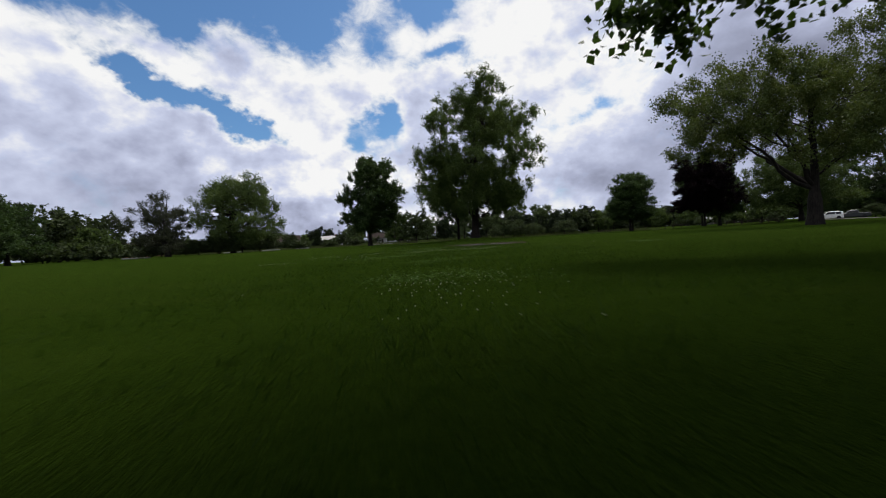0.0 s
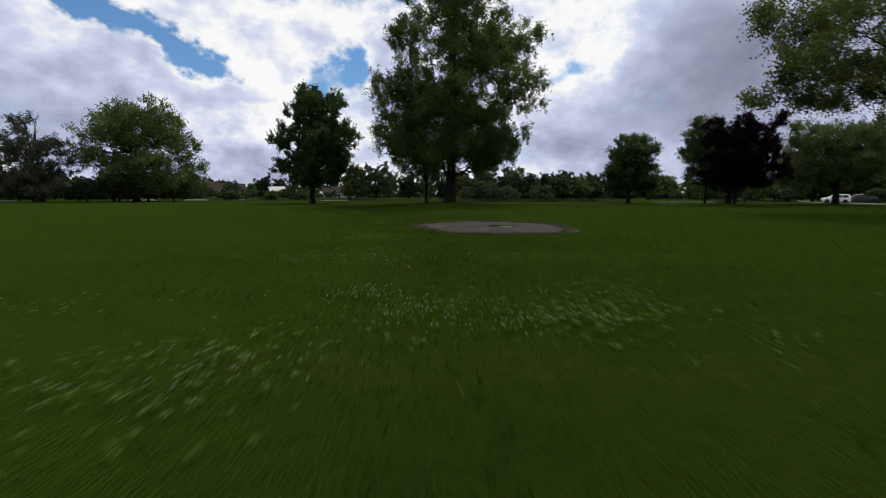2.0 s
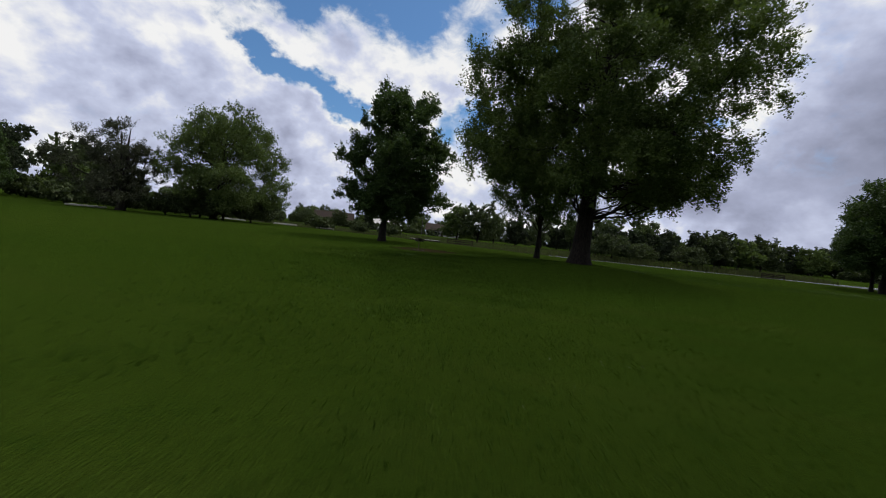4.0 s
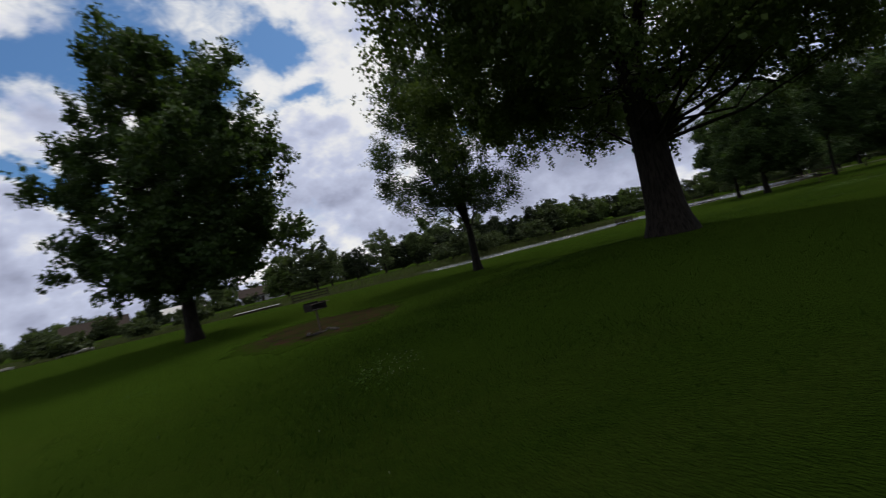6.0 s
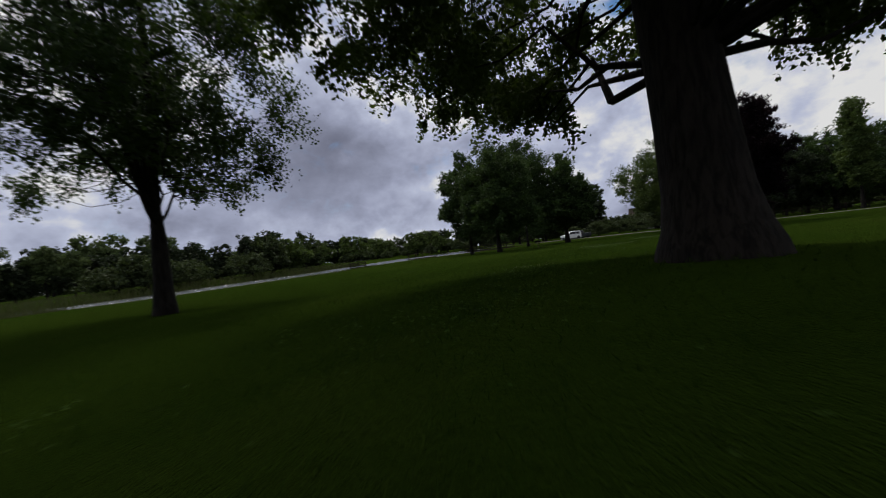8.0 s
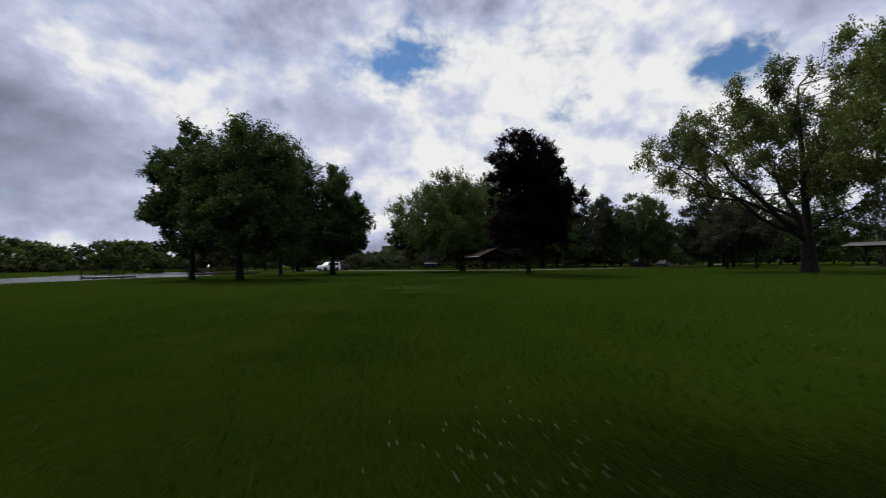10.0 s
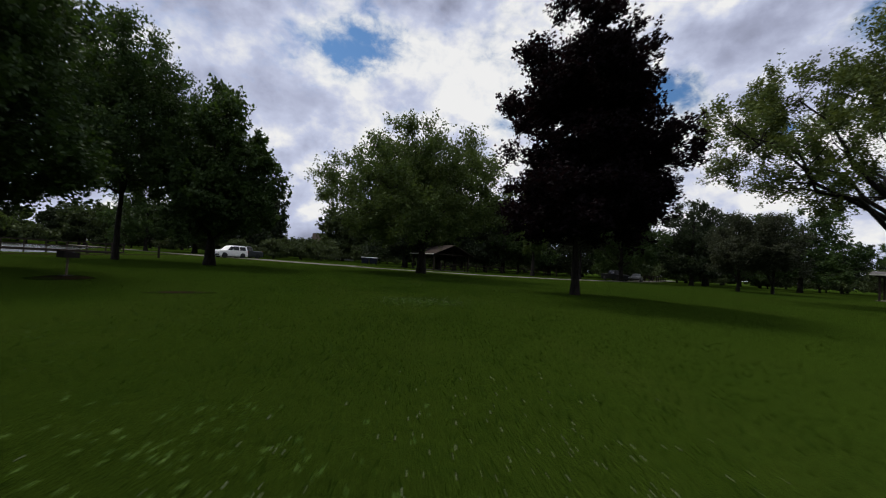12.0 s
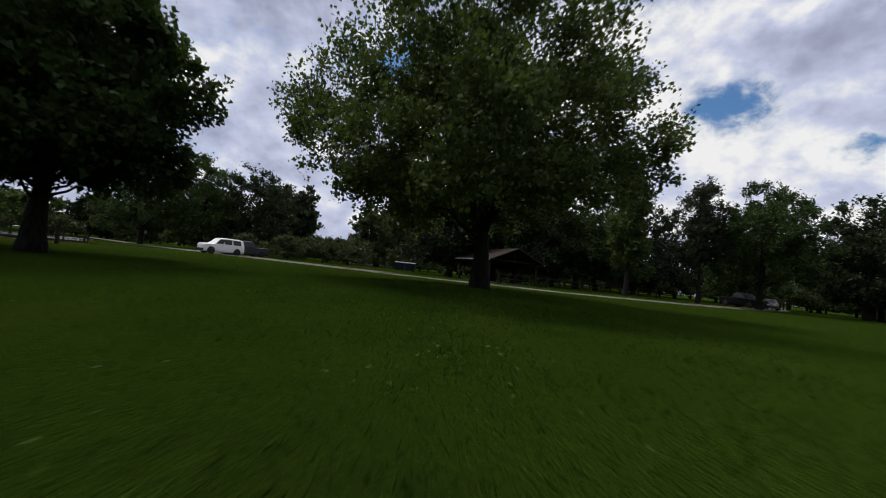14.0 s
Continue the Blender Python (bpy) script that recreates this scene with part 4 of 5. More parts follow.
KINDS = [
    far_kind("broadleaf_tree", [(0, 12.5, 3, 2), (-3, 10, 3, 2.4), (3, 10, 3, 2.4), (0, 7.5, 5.6, 3), (-4, 5, 3, 2.2), (4, 5, 3, 2.2), (0, 3.4, 5, 1.6)], LEAF_FAR, 5000, 0.72, "full green broadleaf tree in the far tree line", 41),
    far_kind("broadleaf_tree", [(-1, 13, 2.4, 2), (2.4, 11, 2.6, 2.2), (-3, 9.4, 2.6, 2.2), (0.5, 7.4, 4.6, 2.6), (-3, 4.6, 2.6, 2), (3.4, 4.4, 2.6, 2), (0, 2.6, 4, 1.4)], LEAF_DARK, 5000, 0.72, "dark broadleaf tree in the far tree line", 42),
    far_kind("broadleaf_tree", [(0.5, 10.5, 3.4, 2), (-3, 8, 3, 2), (3.6, 7.6, 3, 2), (0, 5, 6, 2.4), (-4, 3, 3, 1.6), (4.4, 3, 3, 1.6)], LEAF_OAK, 5000, 0.72, "low wide green tree in the far tree line", 43),
    far_kind("conical_tree", [(0, 12.6, 0.9, 1.4), (0, 10.4, 1.7, 1.5), (0, 8, 2.3, 1.6), (0, 5.6, 2.7, 1.7), (0, 3.2, 3, 1.6), (0, 1.8, 2.8, 1)], LEAF_DARK, 5000, 0.6, "dark pointed evergreen in the far tree line", 44, 0.25, 110, 0.7, 1.2),
    far_kind("broadleaf_tree", [(0, 14, 2.4, 2), (-2.4, 11.6, 2.4, 2), (2.6, 11.2, 2.4, 2), (0, 9, 3.6, 2), (-1.6, 6.6, 1.8, 1.4)], LEAF_PALE, 6000, 0.65, "tall pale green tree with a bare stem", 45),
    far_kind("shrub", [(0, 2.6, 1.8, 0.9), (-1.8, 1.8, 1.6, 0.9), (1.9, 1.9, 1.6, 0.9), (0, 1.0, 3.2, 0.9)], LEAF_FAR, 2600, 0.46, "rounded green shrub at the park's edge", 46, 0.12, 130, 0.6, 0.5),
    far_kind("broadleaf_tree", [(0, 12.5, 3, 2), (-3, 10, 3, 2.4), (3, 10, 3, 2.4), (0, 7.5, 5.6, 3), (-4, 5, 3, 2.2), (4, 5, 3, 2.2), (0, 3.4, 5, 1.6)], LEAF_MAPLE, 22000, 0.28, "full green broadleaf tree at the park's edge", 51, clumps=330, puff=0.85),
    far_kind("broadleaf_tree", [(-1, 13, 2.4, 2), (2.4, 11, 2.6, 2.2), (-3, 9.4, 2.6, 2.2), (0.5, 7.4, 4.6, 2.6), (-3, 4.6, 2.6, 2), (3.4, 4.4, 2.6, 2), (0, 3.0, 4, 1.4)], LEAF_DARK, 22000, 0.28, "dark broadleaf tree at the park's edge", 52, clumps=330, puff=0.85),
    far_kind("shrub", [(0, 2.6, 1.8, 0.9), (-1.8, 1.8, 1.6, 0.9), (1.9, 1.9, 1.6, 0.9), (0, 1.0, 3.2, 0.9)], LEAF_FAR, 9000, 0.2, "bushy green shrub beside the drive", 53, 0.12, 170, 0.5, 0.5),
    far_kind("broadleaf_tree", [(0, 12.6, 3.2, 1.8), (-3, 10.4, 2.8, 2.0), (3.2, 10.2, 2.8, 2.0), (0, 8.4, 4.8, 2.2), (-3.4, 6, 2.8, 1.8), (3.4, 5.8, 2.8, 1.8), (0, 4, 4.4, 1.6)], LEAF_PALE, 12000, 0.36, "pale green airy tree across the pond", 54, clumps=260, puff=0.9),
]
for ob in KINDS:
    ob.matrix_basis = pose(0, 0, 0)
far_rng = random.Random(7)
started = set()


def plant(kind, x, y, scale):
    """Another tree of a kind, turned at random, at the place and scale given."""
    ob = KINDS[kind]
    m = pose(x, y, -0.1, 0, 0, far_rng.uniform(0, 360))
    if kind not in started:
        started.add(kind)
        ob.matrix_basis = m @ Matrix.Diagonal((scale, scale, scale, 1))
        return ob
    twin = copy_thing(ob, m)
    twin.scale = (scale * far_rng.uniform(0.9, 1.15), scale * far_rng.uniform(0.9, 1.15), scale)
    return twin


# bearing from the lawn's middle, distance, kind, scale
CENTRE = (8.0, 55.0)


def belt(first, last, step, near, deep, kinds, low, high):
    b = first
    while b < last:
        for row in range(2):
            r = near + deep * (row + far_rng.uniform(0, 0.8))
            a = radians(b + far_rng.uniform(-0.4, 0.4) * step + 0.5 * step * row)
            px, py, kind, size = CENTRE[0] + r * math.sin(a), CENTRE[1] + r * math.cos(a), far_rng.choice(kinds), far_rng.uniform(low, high)
            # a break in the tree line east of the drive, with shrubs alone
            open_sky = 73 < math.degrees(math.atan2(px - 34, py - 64)) < 84
            if kind in (5, 8) or not open_sky:
                plant(kind, px, py, size)
        b += step


belt(-58, -14, 2.6, 200, 20, (0, 1, 2, 2, 4), 0.55, 0.82)
belt(-14, 20, 2.6, 185, 20, (0, 1, 2, 2, 4), 0.5, 0.8)
belt(20, 58, 2.5, 155, 16, (0, 1, 2, 2), 0.58, 0.82)
belt(58, 72, 2.8, 150, 16, (0, 1, 0, 2), 0.75, 1.0)
belt(72, 104, 3.4, 112, 16, (0, 1, 0, 2), 0.85, 1.15)
belt(104, 150, 4.2, 105, 18, (6, 7, 7, 6), 0.6, 0.85)
belt(-100, -58, 4.5, 120, 22, (0, 1, 2), 0.9, 1.2)
belt(150, 262, 12.0, 120, 30, (0, 1, 2), 0.9, 1.2)
belt(-56, 72, 2.8, 150, 22, (5,), 0.7, 1.2)
belt(-100, -56, 4.0, 112, 10, (5,), 1.1, 1.6)
belt(72, 104, 3.6, 106, 8, (8,), 0.9, 1.4)
belt(104, 150, 4.0, 98, 12, (8,), 0.9, 1.5)

# single trees and shrubs that stand out from the belt
for kind, tx, ty, size in ((6, -88, 78, 1.0), (7, 80, 16, 0.9), (6, 90, 22, 0.75), (2, -79, 92, 0.6), (5, -74, 88, 1.0), (5, -68, 93, 0.9), (5, -62, 98, 0.9), (5, -38, 108, 0.7), (5, -31, 112, 0.6), (5, -25, 113, 0.7),
                           (6, 99, 96, 0.95), (7, 103, 90, 0.9), (6, 94, 101, 0.8), (8, 95, 82, 0.9), (8, 98, 78, 0.9), (8, 101, 75, 0.8), (8, 93, 87, 0.8), (8, 108, 99.3, 1.6), (7, 118, 104, 0.8), (7, 93, 46, 0.75), (6, 98, 38, 0.7), (7, 103, 48, 0.8), (6, -92, 86, 0.95), (7, -99, 92, 1.0),
                           (0, -72, 192, 0.5), (2, -92, 196, 0.55), (0, -48, 196, 0.5), (1, -104, 158, 0.5), (2, -114, 154, 0.5), (8, -64, 150, 1.3), (8, -46.8, 84.6, 1.1), (8, -42.6, 86.2, 1.3), (8, -40.2, 89.4, 1.1), (8, -48.5, 88.5, 1.2), (8, -50.5, 84.0, 0.9), (8, -57.5, 83.0, 1.0), (8, -80, 150, 1.3), (9, 8.9, 161.8, 0.85), (1, 13.6, 161, 0.52), (4, 17.6, 160.5, 0.6), (4, 21.3, 159.5, 0.54), (1, 23.6, 160, 0.5), (1, 26.2, 158, 0.5), (1, 1.0, 163, 0.6), (9, -6, 166, 0.7),
                           (8, 22.8, 129.5, 1.45), (8, 19.5, 131, 1.1), (3, 34.5, 139.4, 0.55), (3, 37.8, 138, 0.55), (1, 44, 138, 0.56), (0, 47, 136, 0.58), (1, 50, 140, 0.62), (2, 54, 140, 0.6), (0, 60, 142, 0.6), (1, 30, 140, 0.5), (1, 26, 139, 0.5), (8, 40, 133, 1.2), (8, 30, 133, 1.1), (8, 27, 131, 1.0),
                           (4, 34, 190, 0.9), (1, 24, 188, 0.8), (4, 46, 188, 0.85), (1, 50, 176, 0.7),
                           (3, -58, 190, 0.75), (0, -9, 140, 0.75), (2, -16, 150, 0.8), (7, 90, 52, 0.9), (6, 95, 42, 1.0), (7, 92, 60, 0.9), (6, 82, 12, 0.75), (7, 88, 6, 0.8), (7, 102, 30, 1.0), (6, 75, 2, 0.9), (7, 62, -6, 0.9)):
    plant(kind, tx, ty, size)
for px, py, size in ((87.5, 60.5, 1.0), (88.5, 55.0, 1.1)):
    plant(7, px, py, size)


# ---- vehicles ----
def wheel(parent, x, y, r, w):
    bm = bmesh.new()
    bmesh.ops.create_cone(bm, cap_ends=True, segments=22, radius1=r, radius2=r, depth=w, matrix=Matrix.Translation((x, y, r)) @ Matrix.Rotation(math.pi / 2, 4, "X"))
    bmesh.ops.bevel(bm, geom=[e for e in bm.edges if len(e.link_faces) == 2 and e.calc_face_angle(0) > 1], offset=0.04, segments=2, affect="EDGES")
    ob = part("wheel", bm, RUBBER, parent, "black rubber tyre")
    side = 1 if y > 0 else -1
    bm = bmesh.new()
    bmesh.ops.create_cone(bm, cap_ends=True, segments=18, radius1=r * 0.55, radius2=r * 0.45, depth=0.05, matrix=Matrix.Translation((x, y + side * (w / 2 + 0.008), r)) @ Matrix.Rotation(-side * math.pi / 2, 4, "X"))
    part("rim", bm, RIM, ob)
    return ob


def loft(sections, closed=True):
    """A body from cross sections, each a list of points along the vehicle."""
    bm = bmesh.new()
    rows = [[bm.verts.new(p) for p in s] for s in sections]
    n = len(rows[0])
    for a, b in zip(rows, rows[1:]):
        for k in range(n):
            bm.faces.new((a[k], a[(k + 1) % n], b[(k + 1) % n], b[k]))
    bm.faces.new(rows[0][::-1])
    bm.faces.new(rows[-1])
    bmesh.ops.recalc_face_normals(bm, faces=bm.faces)
    return bm


def ring(x, half, low, belt, top, half_top):
    """One cross section of a body: floor, sill, waist, shoulder and roof."""
    return [(x, -half * 0.9, low), (x, half * 0.9, low), (x, half, low + 0.16), (x, half, belt), (x, half_top, top - 0.06), (x, half_top * 0.82, top), (x, -half_top * 0.82, top), (x, -half_top, top - 0.06), (x, -half, belt), (x, -half, low + 0.16)]


def vehicle(name, x, y, turn, paint, shape, label, category):
    """shape: stations (x, half width, waist height, roof height, roof half width), windows (x0, x1, low, high), wheel places, wheel radius."""
    stations, panes, axles, r = shape
    ob = group(name, x, y, 0.0, turn)
    bm = loft([ring(sx, hw, 0.24, waist, roof, hr) for sx, hw, waist, roof, hr in stations])
    bmesh.ops.bevel(bm, geom=[e for e in bm.edges if len(e.link_faces) == 2 and e.calc_face_angle(0) > 0.5], offset=0.03, segments=2, affect="EDGES")
    part("body", bm, paint, ob)
    for sign in (-1, 1):
        for x0, x1, low, high, tilt in panes:
            hw = stations[len(stations) // 2][1] + 0.012
            hr = stations[len(stations) // 2][4] + 0.03
            bm = bmesh.new()
            pts = [(x0, hw, low), (x1, hw, low), (x1 + tilt * 0.5, hr, high), (x0 + tilt, hr, high)]
            quad = [bm.verts.new((px, sign * py, pz)) for px, py, pz in pts]
            inner = [bm.verts.new((px, sign * (py - 0.03), pz)) for px, py, pz in pts]
            bm.faces.new(quad)
            bm.faces.new(inner[::-1])
            for k in range(4):
                bm.faces.new((quad[k], inner[k], inner[(k + 1) % 4], quad[(k + 1) % 4]))
            bmesh.ops.recalc_face_normals(bm, faces=bm.faces)
            part("side_window", bm, GLASS, ob, "dark tinted window")
        front, rear = stations[0], stations[-1]
        lx = front[0] - 0.02
        part("headlight", boxes((lx, sign * 0.62 - 0.16, 0.62, lx + 0.12, sign * 0.62 + 0.16, 0.78), bevel=0.03), LAMP_CLEAR, ob)
        lx = rear[0] + 0.02
        part("tail_light", boxes((lx - 0.1, sign * 0.72 - 0.08, 0.78, lx, sign * 0.72 + 0.08, 1.1), bevel=0.02), LAMP_RED, ob)
        for ax in axles:
            wheel(ob, ax, sign * (stations[2][1] - 0.09), r, 0.24)
    part("front_bumper", boxes((stations[0][0] - 0.06, -0.78, 0.30, stations[0][0] + 0.1, 0.78, 0.54), bevel=0.05), RUBBER, ob)
    part("rear_bumper", boxes((stations[-1][0] - 0.1, -0.78, 0.34, stations[-1][0] + 0.06, 0.78, 0.58), bevel=0.05), RUBBER, ob)
    ob.scale = (0.92, 0.92, 0.92)
    return tagged(ob, label, category, "parked vehicles")


WAGON = ([(-1.98, 0.78, 0.84, 0.94, 0.70), (-1.90, 0.86, 0.98, 1.05, 0.78), (-1.02, 0.89, 1.05, 1.13, 0.82), (-0.86, 0.89, 1.06, 1.22, 0.80), (-0.36, 0.89, 1.06, 1.68, 0.72), (0.3, 0.89, 1.06, 1.78, 0.73), (1.5, 0.89, 1.06, 1.76, 0.73), (2.08, 0.88, 1.06, 1.68, 0.72), (2.2, 0.86, 1.04, 1.16, 0.78), (2.27, 0.82, 0.7, 0.95, 0.74)],
         [(-0.80, -0.06, 1.12, 1.63, 0.44), (0.06, 0.86, 1.12, 1.66, 0.0), (0.98, 1.84, 1.12, 1.63, -0.05)], (-1.22, 1.45), 0.40)
PICKUP = ([(-2.7, 0.80, 0.80, 0.95, 0.72), (-2.5, 0.92, 1.05, 1.12, 0.8), (-1.2, 0.95, 1.12, 1.2, 0.82), (-0.6, 0.95, 1.14, 1.78, 0.66), (0.5, 0.95, 1.14, 1.84, 0.68), (0.85, 0.95, 1.14, 1.70, 0.66), (0.9, 0.95, 1.12, 1.16, 0.9), (2.6, 0.95, 1.12, 1.16, 0.9), (2.75, 0.9, 1.0, 1.12, 0.86)],
          [(-0.85, 0.0, 1.18, 1.68, 0.42), (0.07, 0.74, 1.18, 1.72, 0.0)], (-1.75, 1.75), 0.40)
SEDAN = ([(-2.3, 0.70, 0.66, 0.74, 0.62), (-2.1, 0.84, 0.84, 0.90, 0.72), (-0.9, 0.88, 0.92, 1.0, 0.76), (-0.2, 0.88, 0.94, 1.40, 0.6), (0.5, 0.88, 0.94, 1.45, 0.62), (1.1, 0.88, 0.94, 1.36, 0.6), (1.75, 0.87, 0.95, 1.04, 0.74), (2.2, 0.84, 0.9, 1.0, 0.72), (2.3, 0.76, 0.66, 0.84, 0.7)],
         [(-0.55, 0.3, 0.97, 1.33, 0.42), (0.36, 1.15, 0.97, 1.34, -0.1)], (-1.4, 1.42), 0.32)
vehicle("station_wagon", 80.0, 83.8, -40, WHITE_PAINT, WAGON, "white five-door wagon parked on the gravel", "car")
vehicle("pickup_truck", 84.4, 83.4, -36, GREY_PAINT, PICKUP, "grey pickup truck parked beside the wagon", "pickup truck")
vehicle("pickup_truck", 83.8, 26.6, 5, BLACK_PAINT, PICKUP, "black pickup truck parked under trees", "pickup truck")
vehicle("sedan", 87.0, 20.6, -42, SILVER_PAINT, SEDAN, "silver saloon car parked near the black pickup", "car")


# ---- park grills ----
def grill(x, y, turn, label, high=1.0):
    ob = group("park_grill", x, y, 0.0, turn)
    part("post", rods(((0, 0, -0.2), (0, 0, 0.78), 0.035)), STEEL, ob, "bare steel post")
    bm = bmesh.new()
    for span in ((-0.30, -0.22, 0.78, 0.30, 0.22, 0.80), (-0.30, -0.22, 0.80, -0.285, 0.22, 1.02), (0.285, -0.22, 0.80, 0.30, 0.22, 1.02), (-0.285, 0.205, 0.80, 0.285, 0.22, 1.06)):
        box(bm, *span)
    part("firebox", bm, RUST, ob, "sooty open firebox")
    bm = bmesh.new()
    for k in range(9):
        gx = -0.26 + 0.065 * k
        rod(bm, (gx, -0.24, 0.985), (gx, 0.20, 0.985), 0.007, 6)
    rod(bm, (-0.27, -0.20, 0.975), (0.27, -0.20, 0.975), 0.009, 6)
    rod(bm, (-0.27, 0.16, 0.975), (0.27, 0.16, 0.975), 0.009, 6)
    part("grate", bm, RUST, ob)
    for gx in (-0.33, 0.33):
        part("handle", rods(((gx, -0.22, 0.99), (gx, -0.36, 0.99), 0.012), ((gx * 0.9, -0.22, 0.99), (gx, -0.22, 0.99), 0.010), sides=8), STEEL, ob)
    part("footing", boxes((-0.17, -0.17, -0.06, 0.17, 0.17, 0.05), bevel=0.02), PAD, ob)
    ob.scale = (0.85, 0.85, high)
    return tagged(ob, label, "park grill", "park grills")


grill(-6.1, 60.5, 40, "rusty pedestal grill standing in bare dirt", 0.86)
grill(37.0, 73.8, 55, "black pedestal grill on the lawn", 0.72)


def rough_stone(name, x, y, sx, sy, sz, turn, mat, label, category, seed):
    rng = np.random.default_rng(seed)
    bm = bmesh.new()
    bmesh.ops.create_icosphere(bm, subdivisions=2, radius=1)
    for v in bm.verts:
        v.co *= 1 + 0.16 * noise.noise(v.co * 1.7 + Vector((seed, 0, 0)))
        v.co = Vector((v.co.x * sx, v.co.y * sy, max(v.co.z, -0.6) * sz))
    me = bpy.data.meshes.new(name)
    bm.to_mesh(me)
    bm.free()
    me.materials.append(mat)
    ob = new(name, me)
    ob.matrix_basis = pose(x, y, sz * 0.35 + rng.uniform(0, 0.01), 0, 0, turn)
    return tagged(ob, label, category)


rough_stone("broken_slab", 3.35, 27.55, 0.30, 0.13, 0.04, -35, OLD_CONCRETE, "broken pale concrete slab in the worn pad", "slab", 2)
for k in range(7):
    a = 1.1 * k
    rough_stone("stone", -6.1 + (0.35 + 0.12 * (k % 3)) * math.cos(a), 60.5 + (0.3 + 0.1 * (k % 2)) * math.sin(a), 0.11, 0.07, 0.05, 40 * k, PAD, "loose stone at the foot of the grill", "stone", 20 + k)


# ---- fishing piers, fences ----
def pier(x, y, turn, length, deck_mat, rail_mat, rails, label, rail_height=1.0, deep=1.6, floor=0.15):
    ob = group("fishing_pier", x, y, 0.0, turn)
    for k in range(int(length / 0.3)):
        bx = -length / 2 + 0.3 * k
        part("plank", boxes((bx, -deep / 2, floor, bx + 0.28, deep / 2, floor + 0.05)), deck_mat, ob)
    for sy in (-deep / 2, deep / 2):
        part("beam", boxes((-length / 2, sy - 0.06, floor - 0.2, length / 2, sy + 0.06, floor - 0.003)), rail_mat, ob)
    posts = max(2, int(length / 1.7))
    for k in range(posts + 1):
        px = -length / 2 + length * k / posts
        for sy in (-deep / 2, deep / 2):
            high = floor + rail_height if rails and sy > 0 else floor - 0.01
            part("post", boxes((px - 0.06, sy - 0.06 + 0.13 * (1 if sy > 0 else -1), -1.6, px + 0.06, sy + 0.06 + 0.13 * (1 if sy > 0 else -1), high)), rail_mat, ob)
    for k in range(rails):
        z = floor + rail_height * (k + 1) / rails - 0.06
        part("rail", boxes((-length / 2, deep / 2 + 0.02, z - 0.06, length / 2, deep / 2 + 0.065, z + 0.06)), rail_mat, ob)
    return tagged(ob, label, "fishing pier", "fishing piers")


pier(-15.3, 104.2, 14, 5.4, WOOD_GREY, WOOD_DARK, 0, "low pier with a bleached plank deck", floor=0.05)
pier(-8.2, 100.6, 20, 4.4, WOOD_DARK, WOOD_DARK, 3, "small dark wooden pier with three rails", floor=-0.25)
pier(42.0, 104.0, 4, 3.4, WOOD_DARK, WOOD_DARK, 3, "dark wooden pier with rails on the pond bank", floor=-0.3, rail_height=0.75)
pier(63.5, 109.0, -8, 6.0, WOOD_GREY, WOOD_DARK, 1, "wooden pier with a pale top rail", floor=-0.2)
pier(75.6, 99.6, -52, 10.4, WOOD_DARK, WOOD_DARK, 2, "dark wooden pier with a rail fence on the pond bank", floor=-0.1, deep=1.2)

for dx, dy, dt, dl in ((-62.0, 82.0, 46, 4.5), (-52.2, 101.0, 34, 4.2), (-45.8, 108.5, 28, 4.4), (-38.7, 112.0, 24, 3.4)):
    pier(dx, dy, dt, dl, WOOD_GREY, WOOD_GREY, 0, "low bleached plank pier on the pond bank", floor=0.18)


def fence(points, label):
    ob = group("rail_fence", *points[0])
    x0, y0 = points[0]
    for (ax, ay), (bx, by) in zip(points, points[1:]):
        length = math.hypot(bx - ax, by - ay)
        count = max(1, round(length / 2.4))
        turn = math.atan2(by - ay, bx - ax)
        for k in range(count):
            px, py = ax + (bx - ax) * k / count - x0, ay + (by - ay) * k / count - y0
            part("post", boxes((px - 0.07, py - 0.07, -0.2, px + 0.07, py + 0.07, 1.15), bevel=0.015), WOOD_DARK, ob)
            for z in (0.5, 0.95):
                bm = boxes((0.0, -0.03, z - 0.05, length / count, 0.03, z + 0.05))
                bmesh.ops.transform(bm, matrix=Matrix.Translation((px, py, 0)) @ Matrix.Rotation(turn, 4, "Z") @ Matrix.Translation((0, 0.105, 0)), verts=bm.verts)
                part("rail", bm, WOOD_DARK, ob)
    return tagged(ob, label, "fence", "rail fences")


fence([(79, 56), (84, 48), (86, 40), (85, 34)], "dark wooden rail fence beyond the drive")
fence([(88, 20), (96, 10), (106, 0)], "dark wooden rail fence along the drive")


# ---- picnic shelters ----
def picnic_table(x, y, turn):
    ob = group("picnic_table", x, y, 0.04, turn)
    for k in range(5):
        part("plank", boxes((-0.9, -0.37 + 0.15 * k, 0.72, 0.9, -0.23 + 0.15 * k, 0.76)), WOOD_DARK, ob)
    for sy in (-0.72, 0.72):
        part("bench_board", boxes((-0.9, sy - 0.13, 0.42, 0.9, sy + 0.13, 0.46)), WOOD_DARK, ob)
    for sx in (-0.62, 0.62):
        bm = bmesh.new()
        for s in (-1, 1):
            rod(bm, (sx, s * 0.72, 0.0), (sx, s * 0.22, 0.717), 0.045, 6)
        box(bm, sx - 0.03, -0.8, 0.36, sx + 0.03, 0.8, 0.417)
        part("leg_frame", bm, WOOD_DARK, ob)
    return tagged(ob, "dark wooden picnic table with fixed benches", "picnic table", "picnic tables")


